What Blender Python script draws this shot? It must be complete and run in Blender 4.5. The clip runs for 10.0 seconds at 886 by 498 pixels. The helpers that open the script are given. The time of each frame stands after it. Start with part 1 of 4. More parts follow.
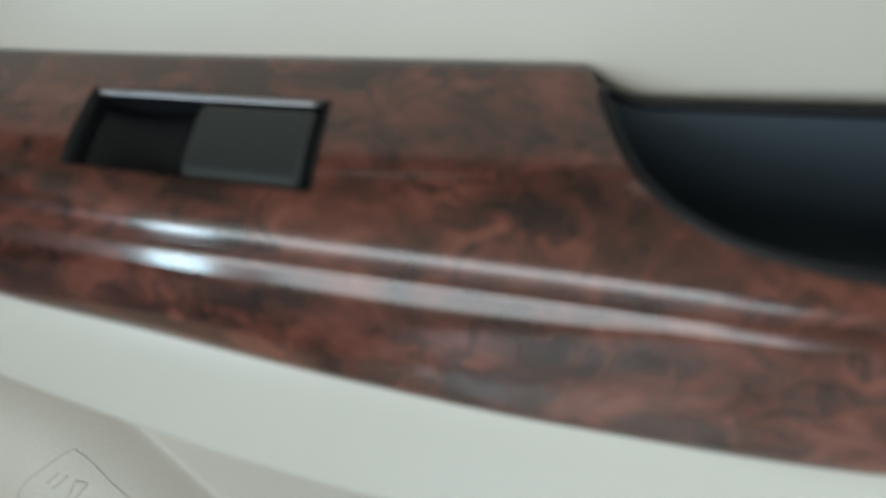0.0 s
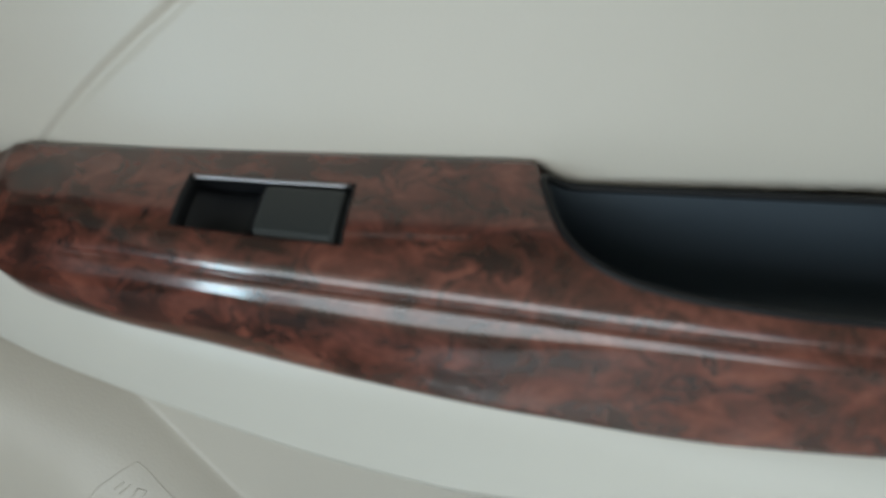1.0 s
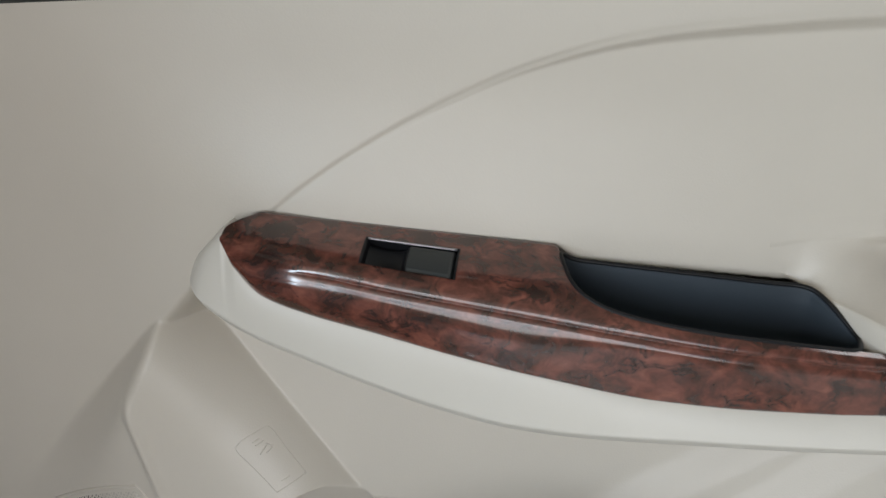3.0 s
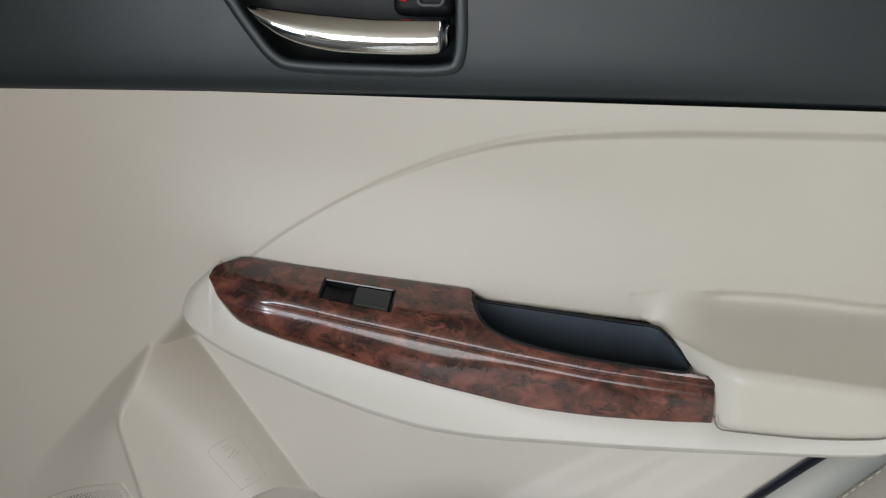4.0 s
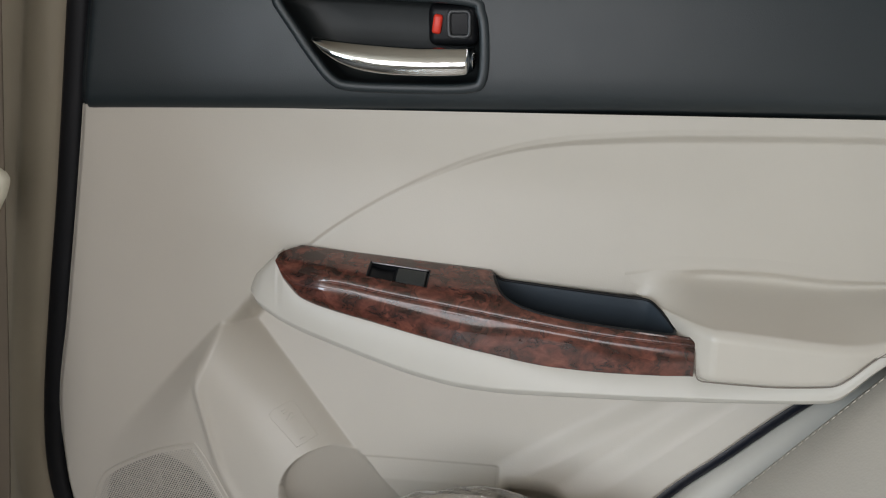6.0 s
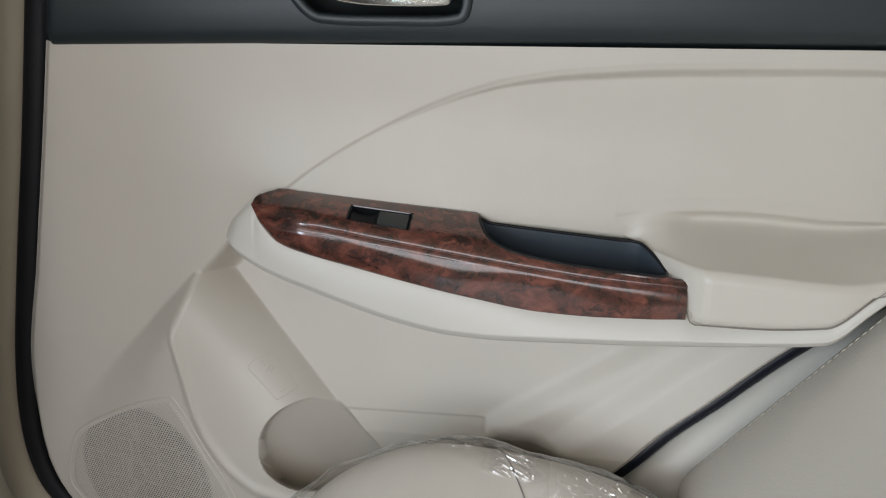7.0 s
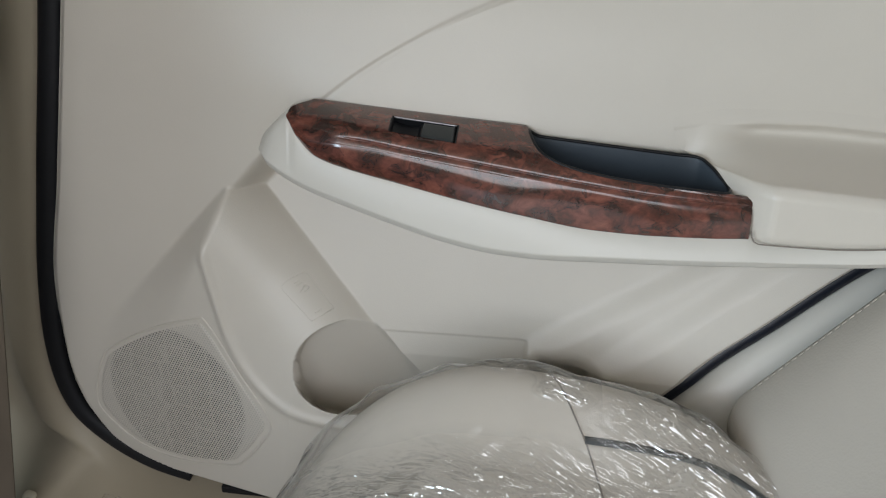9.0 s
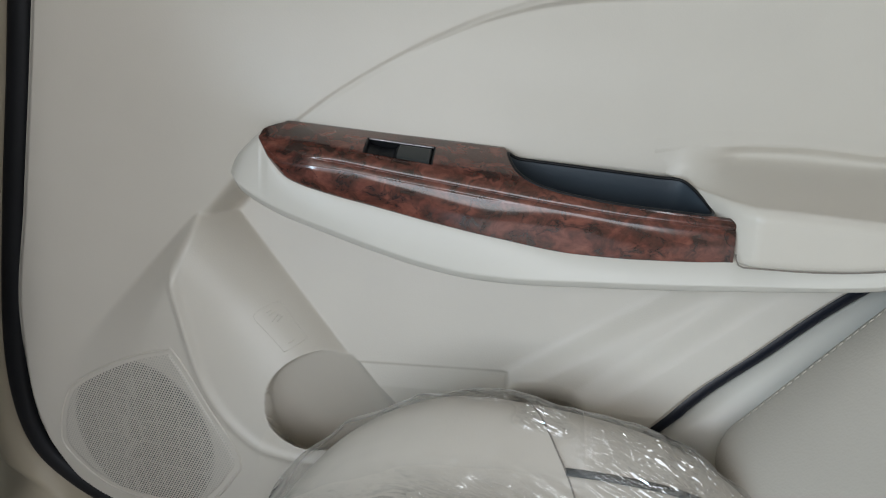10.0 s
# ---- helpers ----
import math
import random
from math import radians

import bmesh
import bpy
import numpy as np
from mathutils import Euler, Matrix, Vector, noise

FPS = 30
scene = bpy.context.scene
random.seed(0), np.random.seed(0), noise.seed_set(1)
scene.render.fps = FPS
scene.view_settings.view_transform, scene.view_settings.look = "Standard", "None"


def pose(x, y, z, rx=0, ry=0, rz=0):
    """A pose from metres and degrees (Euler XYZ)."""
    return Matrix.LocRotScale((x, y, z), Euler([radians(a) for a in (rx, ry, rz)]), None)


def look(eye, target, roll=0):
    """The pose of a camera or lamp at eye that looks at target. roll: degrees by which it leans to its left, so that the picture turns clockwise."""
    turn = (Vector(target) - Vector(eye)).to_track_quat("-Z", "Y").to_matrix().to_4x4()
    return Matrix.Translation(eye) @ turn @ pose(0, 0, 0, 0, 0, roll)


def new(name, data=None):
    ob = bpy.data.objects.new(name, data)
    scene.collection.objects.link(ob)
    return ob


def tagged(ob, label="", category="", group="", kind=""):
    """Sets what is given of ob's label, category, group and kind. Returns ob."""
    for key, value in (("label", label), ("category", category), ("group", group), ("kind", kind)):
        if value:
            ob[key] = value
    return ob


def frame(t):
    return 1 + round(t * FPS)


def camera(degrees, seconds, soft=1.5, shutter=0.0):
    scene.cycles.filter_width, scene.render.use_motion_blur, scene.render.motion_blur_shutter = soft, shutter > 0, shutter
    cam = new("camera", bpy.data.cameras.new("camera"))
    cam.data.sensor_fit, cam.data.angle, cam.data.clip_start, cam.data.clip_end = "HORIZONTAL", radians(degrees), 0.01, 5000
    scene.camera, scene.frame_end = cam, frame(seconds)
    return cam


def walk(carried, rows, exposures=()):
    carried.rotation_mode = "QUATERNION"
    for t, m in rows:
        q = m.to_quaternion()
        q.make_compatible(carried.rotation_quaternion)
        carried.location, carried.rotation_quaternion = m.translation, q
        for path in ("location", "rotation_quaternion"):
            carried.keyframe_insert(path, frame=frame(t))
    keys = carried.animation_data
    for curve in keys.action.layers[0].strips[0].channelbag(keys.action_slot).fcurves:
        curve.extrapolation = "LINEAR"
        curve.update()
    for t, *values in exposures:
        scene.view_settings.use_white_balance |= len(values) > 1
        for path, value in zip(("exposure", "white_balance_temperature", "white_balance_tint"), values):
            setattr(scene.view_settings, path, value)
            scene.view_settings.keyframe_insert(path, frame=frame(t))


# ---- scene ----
cam = camera(56.0, 10.0, soft=1.1)
PATH = [
    (0, (0.2060, -0.1931, 0.6253), (-0.2109, 1.3262, -0.6067), -10.12),
    (0.5, (0.2141, -0.2221, 0.6502), (-0.1627, 1.3794, -0.4870), -9.00),
    (1, (0.2289, -0.2573, 0.6632), (-0.2146, 1.3623, -0.4231), -9.71),
    (1.5, (0.2185, -0.2911, 0.6756), (-0.2307, 1.3494, -0.3765), -8.86),
    (2, (0.2115, -0.3246, 0.6919), (-0.1840, 1.3495, -0.3284), -6.80),
    (3.5, (0.225, -0.541, 0.788), (-0.071, 1.259, -0.034), -1.2),
    (4, (0.255, -0.602, 0.806), (0.011, 1.237, 0.059), 0.2),
    (4.5, (0.272, -0.66, 0.831), (0.006, 1.195, 0.132), 0.2),
    (5, (0.265, -0.727, 0.828), (-0.039, 1.146, 0.194), 0.2),
    (5.2, (0.276, -0.744, 0.823), (-0.061, 1.131, 0.215), -0.2),
    (6.3, (0.258, -0.736, 0.802), (-0.001, 1.127, 0.123), -0.4),
    (6.5, (0.262, -0.733, 0.79), (0.007, 1.131, 0.112), -0.4),
    (7, (0.263, -0.72, 0.779), (0.013, 1.125, 0.049), -0.4),
    (7.5, (0.255, -0.712, 0.771), (0.025, 1.113, -0.015), -0.2),
    (8, (0.242, -0.707, 0.765), (0.025, 1.084, -0.099), -0.3),
    (8.5, (0.243, -0.694, 0.756), (0.01, 1.074, -0.15), -0.5),
    (9, (0.221, -0.694, 0.756), (-0.023, 1.081, -0.134), -0.2),
    (9.5, (0.212, -0.707, 0.732), (-0.021, 1.109, -0.074), 0.5),
    (10, (0.23, -0.682, 0.728), (0.005, 1.145, -0.052), 0.2),
]
EXPOSURES = [(0, 0.12, 6350, 4), (0.5, -0.02, 6380, 5), (1, -0.08, 6400, 5), (2, -0.04, 6600, 12), (3.5, 0.0, 6750, 14), (4.5, -0.06, 6880, 15), (5.2, -0.24, 6900, 15), (6.5, -0.06, 6740, 15), (8.5, -0.04, 6640, 14), (10, -0.04, 6420, 12)]
walk(cam, [(t, look(e, g, r)) for t, e, g, r in PATH], exposures=EXPOSURES)

cam.data.dof.use_dof = True
cam.data.dof.focus_distance = 0.70
cam.data.dof.aperture_fstop = 12.5

# ---- world and light ----
world = bpy.data.worlds.new("world")
scene.world = world
world.use_nodes = True
wn, wl = world.node_tree.nodes, world.node_tree.links
sky = wn.new("ShaderNodeTexSky")
sky.sky_type = 'NISHITA'
sky.sun_disc = False
sky.sun_elevation = radians(48)
sky.sun_rotation = radians(200)
wl.new(sky.outputs[0], wn["Background"].inputs[0])
wn["Background"].inputs[1].default_value = 0.06


def area_lamp(name, eye, target, w, h, power, colour):
    data = bpy.data.lights.new(name, 'AREA')
    data.shape, data.size, data.size_y, data.energy, data.color = 'RECTANGLE', w, h, power, colour
    ob = new(name, data)
    ob.matrix_world = look(eye, target)
    return ob


# daylight of the far side: the open door, the front window beyond it and the band of windows above; a little from the quarter window and from this door's own window
area_lamp("daylight_far_door", (0.09, -1.41, 0.68), (0.14, 0.0, 0.42), 1.00, 0.50, 5.0, (0.90, 0.955, 1.0))
area_lamp("daylight_far_front_window", (-0.88, -1.41, 0.80), (0.30, 0.0, 0.40), 0.50, 0.70, 20.0, (0.66, 0.86, 1.0))
area_lamp("daylight_far_window", (-0.10, -1.42, 1.10), (0.12, 0.0, 0.40), 1.20, 0.20, 4.0, (0.94, 0.97, 1.0))
area_lamp("daylight_quarter_window", (1.16, -1.40, 0.98), (0.60, 0.0, 0.85), 0.40, 0.36, 0.1, (0.90, 0.97, 1.0))
area_lamp("daylight_door_window", (0.50, 0.085, 1.11), (0.30, -0.5, 0.35), 0.58, 0.22, 2.0, (0.93, 0.97, 1.0))


# ---- materials ----
def material(name, colour, rough=0.5, metal=0.0, coat=0.0, spec=0.5):
    m = bpy.data.materials.new(name)
    m.use_nodes = True
    b = m.node_tree.nodes["Principled BSDF"]
    b.inputs["Base Color"].default_value = (*colour, 1)
    b.inputs["Roughness"].default_value = rough
    b.inputs["Metallic"].default_value = metal
    b.inputs["Coat Weight"].default_value = coat
    b.inputs["Coat Roughness"].default_value = 0.06
    b.inputs["Specular IOR Level"].default_value = spec
    return m


def nodes_of(m):
    return m.node_tree.nodes, m.node_tree.links, m.node_tree.nodes["Principled BSDF"]


def coords(m):
    n, l, b = nodes_of(m)
    tc = n.new("ShaderNodeTexCoord")
    return tc.outputs["Object"]


def noise_node(m, vec, scale, detail=4.0, rough=0.55, dist=0.0):
    n, l, b = nodes_of(m)
    t = n.new("ShaderNodeTexNoise")
    t.inputs["Scale"].default_value = scale
    t.inputs["Detail"].default_value = detail
    t.inputs["Roughness"].default_value = rough
    t.inputs["Distortion"].default_value = dist
    l.new(vec, t.inputs["Vector"])
    return t


def math_node(m, op, a, b_, clamp=False):
    n, l, b = nodes_of(m)
    t = n.new("ShaderNodeMath")
    t.operation, t.use_clamp = op, clamp
    for i, v in enumerate((a, b_)):
        if v is None:
            continue
        if isinstance(v, (int, float)):
            t.inputs[i].default_value = v
        else:
            l.new(v, t.inputs[i])
    return t.outputs[0]


def ramp_node(m, fac, stops):
    n, l, b = nodes_of(m)
    r = n.new("ShaderNodeValToRGB")
    while len(r.color_ramp.elements) < len(stops):
        r.color_ramp.elements.new(0.5)
    for e, (p, c) in zip(r.color_ramp.elements, stops):
        e.position, e.color = p, (*c, 1)
    l.new(fac, r.inputs[0])
    return r.outputs[0]


def mix_colour(m, fac, a, b_, blend='MIX'):
    n, l, b = nodes_of(m)
    x = n.new("ShaderNodeMix")
    x.data_type, x.blend_type = 'RGBA', blend
    for i, v in ((0, fac), (6, a), (7, b_)):
        if isinstance(v, (int, float)):
            x.inputs[i].default_value = v
        elif isinstance(v, tuple):
            x.inputs[i].default_value = (*v, 1)
        else:
            l.new(v, x.inputs[i])
    return x.outputs[2]


def bump(m, height, strength, distance):
    n, l, b = nodes_of(m)
    t = n.new("ShaderNodeBump")
    t.inputs["Strength"].default_value = strength
    t.inputs["Distance"].default_value = distance
    l.new(height, t.inputs["Height"])
    l.new(t.outputs[0], b.inputs["Normal"])


def grained(name, colour, rough, grain=900.0, depth=0.00025, spread=0.05, spec=0.4):
    """Moulded plastic or hide: fine grain, faint cloudy soiling."""
    m = material(name, colour, rough, spec=spec)
    n, l, b = nodes_of(m)
    v = coords(m)
    cloud = noise_node(m, v, 9.0, 5.0)
    lo = tuple(c * (1 - spread) for c in colour)
    hi = tuple(min(1, c * (1 + spread)) for c in colour)
    l.new(ramp_node(m, cloud.outputs["Fac"], [(0.3, lo), (0.7, hi)]), b.inputs["Base Color"])
    smudge = noise_node(m, v, 40.0, 4.0)
    l.new(ramp_node(m, smudge.outputs["Fac"], [(0.3, (rough * 0.95,) * 3), (0.7, (min(1, rough * 1.05),) * 3)]), b.inputs["Roughness"])
    vor = n.new("ShaderNodeTexVoronoi")
    vor.inputs["Scale"].default_value = grain
    l.new(v, vor.inputs["Vector"])
    fine = noise_node(m, v, grain * 0.6, 2.0)
    bump(m, math_node(m, 'ADD', vor.outputs["Distance"], fine.outputs["Fac"]), 0.22, depth)
    return m


CREAM = grained("cream_moulded_plastic", (0.60, 0.553, 0.482), 0.33, 800, 0.0002, 0.02)
CREAM_SATIN = grained("cream_satin_plastic", (0.63, 0.597, 0.535), 0.34, 1100, 0.00012, 0.02)
PILLAR = grained("beige_pillar_plastic", (0.41, 0.35, 0.26), 0.5, 900, 0.0002, 0.03)
CHARCOAL = grained("charcoal_grained_plastic", (0.0180, 0.0255, 0.0290), 0.42, 900, 0.0002, 0.06, 0.6)
BLACK = grained("black_plastic", (0.009, 0.0095, 0.011), 0.42, 1200, 0.0001, 0.1, 0.25)
CUP = grained("slate_plastic", (0.043, 0.055, 0.068), 0.40, 900, 0.00015, 0.1, 0.5)
RECESS = grained("black_recess_plastic", (0.017, 0.0205, 0.021), 0.5, 900, 0.00015, 0.1, 0.4)
SLIDER = grained("grey_slider_plastic", (0.045, 0.048, 0.05), 0.35, 1500, 0.00005, 0.06, 0.5)
RUBBER = grained("black_rubber", (0.010, 0.010, 0.012), 0.6, 1500, 0.0001, 0.1, 0.35)
# black rubber of the rear seal, its bluish sheen put into the colour
SHEEN_RUBBER = grained("black_rubber_blue_sheen", (0.008, 0.010, 0.017), 0.38, 1500, 0.0001, 0.1, 0.5)
SWITCH = grained("switch_plastic", (0.030, 0.034, 0.034), 0.4, 1800, 0.00004, 0.06, 0.45)
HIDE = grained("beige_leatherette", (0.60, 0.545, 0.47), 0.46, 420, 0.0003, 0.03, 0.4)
# the same hide scaled darker: the backrest's shade is put into the colour
HIDE_SHADED = grained("beige_leatherette_shaded", (0.44, 0.40, 0.345), 0.5, 420, 0.0005, 0.03, 0.35)
PIPING = material("dark_grey_piping", (0.06, 0.065, 0.065), 0.5)
CHROME = material("chrome", (0.80, 0.80, 0.78), 0.11, 1.0)
bump(CHROME, noise_node(CHROME, coords(CHROME), 70.0, 3.0).outputs["Fac"], 0.25, 0.0012)
EDGE = material("dull_chrome", (0.42, 0.40, 0.42), 0.34, 1.0)
RED = material("red_mark", (0.88, 0.055, 0.03), 0.4)
SEAM = material("seam_thread", (0.22, 0.19, 0.16), 0.7)
THREAD = material("beige_thread", (0.50, 0.45, 0.38), 0.7)
WEBBING = grained("brown_belt_webbing", (0.15, 0.12, 0.09), 0.75, 600, 0.0005, 0.1, 0.2)
IVORY = material("ivory_plastic", (0.72, 0.68, 0.55), 0.35)
HEADLINER = grained("beige_headliner", (0.60, 0.54, 0.45), 0.9, 500, 0.0005, 0.04, 0.1)
CARPET = grained("grey_carpet", (0.10, 0.092, 0.085), 0.95, 300, 0.001, 0.15, 0.1)


def burl_wood():
    """Lacquered burl: red-brown patches parted by dark, smoky flames."""
    m = material("lacquered_burl_wood", (0.1, 0.04, 0.025), 0.24, coat=1.0, spec=0.3)
    m.node_tree.nodes["Principled BSDF"].inputs["Coat Roughness"].default_value = 0.11
    m.node_tree.nodes["Principled BSDF"].inputs["Coat IOR"].default_value = 1.6
    n, l, b = nodes_of(m)
    v = coords(m)
    mp = n.new("ShaderNodeMapping")
    mp.inputs["Scale"].default_value = (1.0, 1.4, 1.4)
    mp.inputs["Rotation"].default_value = (0.0, 0.35, 0.3)
    l.new(v, mp.inputs["Vector"])
    warp = noise_node(m, mp.outputs[0], 30.0, 2.0)
    add = n.new("ShaderNodeVectorMath")
    add.operation = 'MULTIPLY_ADD'
    l.new(warp.outputs["Color"], add.inputs[0])
    add.inputs[1].default_value = (0.030, 0.030, 0.030)
    l.new(mp.outputs[0], add.inputs[2])
    big = noise_node(m, add.outputs[0], 52.0, 6.0, 0.60, 0.35)
    body = ramp_node(m, big.outputs["Fac"], [(0.30, (0.018, 0.010, 0.009)), (0.41, (0.070, 0.026, 0.018)),
                                             (0.52, (0.140, 0.044, 0.030)), (0.68, (0.250, 0.082, 0.055))])
    # smoky flames: wide soft ridges, broken up
    flame_n = noise_node(m, add.outputs[0], 38.0, 5.0, 0.6, 0.5)
    flame = math_node(m, 'ABSOLUTE', math_node(m, 'SUBTRACT', flame_n.outputs["Fac"], 0.5), None)
    mask = ramp_node(m, flame, [(0.0, (0.82,) * 3), (0.016, (0.5,) * 3), (0.05, (0.0,) * 3)])
    gate = noise_node(m, mp.outputs[0], 40.0, 3.0)
    gated = math_node(m, 'MULTIPLY', mask, ramp_node(m, gate.outputs["Fac"], [(0.42, (0.05,) * 3), (0.58, (1,) * 3)]))
    col = mix_colour(m, gated, body, (0.012, 0.009, 0.009))
    fib = noise_node(m, mp.outputs[0], 230.0, 5.0, 0.65)
    col = mix_colour(m, 0.5, col, ramp_node(m, fib.outputs["Fac"], [(0.3, (0.45,) * 3), (0.7, (1, 1, 1))]), 'MULTIPLY')
    l.new(col, b.inputs["Base Color"])
    wave = noise_node(m, v, 60.0, 2.0)
    bump(m, wave.outputs["Fac"], 0.10, 0.0005)
    return m


WOOD = burl_wood()


def perforated():
    """Cream plastic with rows of small holes."""
    m = material("perforated_cream_plastic", (0.6, 0.54, 0.47), 0.5)
    n, l, b = nodes_of(m)
    v = coords(m)
    sep = n.new("ShaderNodeSeparateXYZ")
    l.new(v, sep.inputs[0])
    px, pz = 0.0030, 0.0052

    def dots(ox, oz):
        a = math_node(m, 'PINGPONG', math_node(m, 'ADD', sep.outputs[0], 1 + ox), px / 2)
        c = math_node(m, 'PINGPONG', math_node(m, 'ADD', sep.outputs[2], 1 + oz), pz / 2)
        return math_node(m, 'ADD', math_node(m, 'MULTIPLY', a, a), math_node(m, 'MULTIPLY', c, c))

    d = math_node(m, 'SQRT', math_node(m, 'MINIMUM', dots(0, 0), dots(px / 2, pz / 2)), None)
    hole = ramp_node(m, math_node(m, 'MULTIPLY', d, 1000.0), [(0.88, (1,) * 3), (1.12, (0,) * 3)])
    ring = n.new("ShaderNodeVectorMath")
    ring.operation = 'DISTANCE'
    l.new(v, ring.inputs[0])
    ring.inputs[1].default_value = (-0.148, -0.035, 0.236)
    cone = ramp_node(m, math_node(m, 'MULTIPLY', ring.outputs["Value"], 10.0), [(0.81, (1,) * 3), (0.85, (0.22,) * 3)])
    soil = noise_node(m, v, 14.0, 3.0)
    comb = n.new("ShaderNodeTexVoronoi")
    comb.feature = 'DISTANCE_TO_EDGE'
    comb.inputs["Scale"].default_value, comb.inputs["Randomness"].default_value = 42.0, 0.25
    l.new(v, comb.inputs["Vector"])
    ribs = ramp_node(m, comb.outputs["Distance"], [(0.02, (0.7,) * 3), (0.045, (1,) * 3)])
    amount = math_node(m, 'MULTIPLY', math_node(m, 'MULTIPLY', math_node(m, 'MULTIPLY', hole, ribs), cone), ramp_node(m, soil.outputs["Fac"], [(0.3, (0.75,) * 3), (0.7, (1,) * 3)]))
    l.new(mix_colour(m, amount, (0.6, 0.553, 0.485), (0.075, 0.072, 0.067)), b.inputs["Base Color"])
    bump(m, math_node(m, 'SUBTRACT', 1.0, hole), 0.6, 0.0006)
    return m


GRILLE = perforated()


def cling_film():
    m = bpy.data.materials.new("clear_plastic_film")
    m.use_nodes = True
    n, l = m.node_tree.nodes, m.node_tree.links
    n.clear()
    out = n.new("ShaderNodeOutputMaterial")
    clear, gloss, mix = n.new("ShaderNodeBsdfTransparent"), n.new("ShaderNodeBsdfGlossy"), n.new("ShaderNodeMixShader")
    clear.inputs[0].default_value = (0.98, 0.985, 0.99, 1)
    gloss.inputs["Roughness"].default_value = 0.07
    lw = n.new("ShaderNodeLayerWeight")
    lw.inputs[0].default_value = 0.5
    power = n.new("ShaderNodeMath")
    power.operation = 'POWER'
    l.new(lw.outputs["Facing"], power.inputs[0])
    power.inputs[1].default_value = 3.0
    fres = n.new("ShaderNodeMath")
    fres.operation = 'MULTIPLY_ADD'
    l.new(power.outputs[0], fres.inputs[0])
    fres.inputs[1].default_value, fres.inputs[2].default_value = 0.85, 0.13
    tc = n.new("ShaderNodeTexCoord")
    mp = n.new("ShaderNodeMapping")
    mp.inputs["Scale"].default_value = (1.0, 1.8, 1.0)
    mp.inputs["Rotation"].default_value = (0, 0, 0.75)
    l.new(tc.outputs["Object"], mp.inputs[0])
    w1, w2, gate = n.new("ShaderNodeTexNoise"), n.new("ShaderNodeTexNoise"), n.new("ShaderNodeTexNoise")
    for w, sc, det, dist in ((w1, 16.0, 1.0, 1.2), (w2, 46.0, 0.0, 0.8), (gate, 8.0, 2.0, 0.0)):
        w.inputs["Scale"].default_value, w.inputs["Detail"].default_value, w.inputs["Distortion"].default_value = sc, det, dist
        l.new(mp.outputs[0], w.inputs["Vector"])

    def op(kind, a_, b_):
        t = n.new("ShaderNodeMath")
        t.operation = kind
        for i, v in enumerate((a_, b_)):
            if isinstance(v, float):
                t.inputs[i].default_value = v
            else:
                l.new(v, t.inputs[i])
        return t.outputs[0]

    stretch = n.new("ShaderNodeMapping")
    stretch.inputs["Scale"].default_value = (1.0, 2.6, 1.4)
    l.new(mp.outputs[0], stretch.inputs[0])
    facets, tiny = n.new("ShaderNodeTexVoronoi"), n.new("ShaderNodeTexVoronoi")
    facets.inputs["Scale"].default_value, tiny.inputs["Scale"].default_value = 26.0, 62.0
    for v_ in (facets, tiny):
        l.new(stretch.outputs[0], v_.inputs["Vector"])
    folds = op('ABSOLUTE', op('SUBTRACT', w1.outputs["Fac"], 0.5), 0.0)
    creases = op('ABSOLUTE', op('SUBTRACT', w2.outputs["Fac"], 0.5), 0.0)
    sep = n.new("ShaderNodeSeparateXYZ")
    l.new(tc.outputs["Object"], sep.inputs[0])
    # the film lies smooth over the crown and is crumpled towards the front edge and the backrest
    front = op('MULTIPLY', op('SUBTRACT', -0.185, sep.outputs["Y"]), 14.0)
    side = op('MINIMUM', op('MULTIPLY', op('SUBTRACT', sep.outputs["X"], 0.255), 10.0), op('MULTIPLY', op('SUBTRACT', -0.105, sep.outputs["Y"]), 16.0))
    patch = op('MULTIPLY', op('SUBTRACT', gate.outputs["Fac"], 0.40), 6.0)
    zone = op('MINIMUM', op('MAXIMUM', op('MAXIMUM', front, side), 0.0), 1.0)
    sparse = op('MINIMUM', op('MAXIMUM', op('MULTIPLY', op('SUBTRACT', gate.outputs["Fac"], 0.555), 14.0), 0.0), 1.0)
    where = op('MAXIMUM', op('MULTIPLY', zone, op('MINIMUM', op('MAXIMUM', patch, 0.45), 1.0)), op('MULTIPLY', sparse, 0.8))
    broken = op('ADD', op('MULTIPLY', facets.outputs["Distance"], 0.60), op('MULTIPLY', tiny.outputs["Distance"], 0.26))
    loose = op('ADD', op('MULTIPLY', folds, op('ADD', op('MULTIPLY', zone, 0.9), 0.3)), op('MULTIPLY', op('MULTIPLY', creases, 0.40), where))
    height = op('ADD', loose, op('MULTIPLY', broken, where))
    # it clings to the hide where it is smooth: duller there, glossy along folds
    shine = op('MAXIMUM', op('MINIMUM', op('MULTIPLY', zone, 1.6), 1.0), sparse)
    l.new(op('SUBTRACT', 0.36, op('MULTIPLY', shine, 0.318)), gloss.inputs["Roughness"])
    bm_ = n.new("ShaderNodeBump")
    bm_.inputs["Strength"].default_value, bm_.inputs["Distance"].default_value = 1.0, 0.017
    l.new(height, bm_.inputs["Height"])
    l.new(bm_.outputs[0], gloss.inputs["Normal"])
    l.new(op('ADD', op('MULTIPLY', op('SUBTRACT', fres.outputs[0], 0.13), 1.0), op('ADD', op('MULTIPLY', shine, 0.27), 0.03)), mix.inputs[0])
    l.new(clear.outputs[0], mix.inputs[1])
    l.new(gloss.outputs[0], mix.inputs[2])
    l.new(mix.outputs[0], out.inputs[0])
    return m


FILM = cling_film()


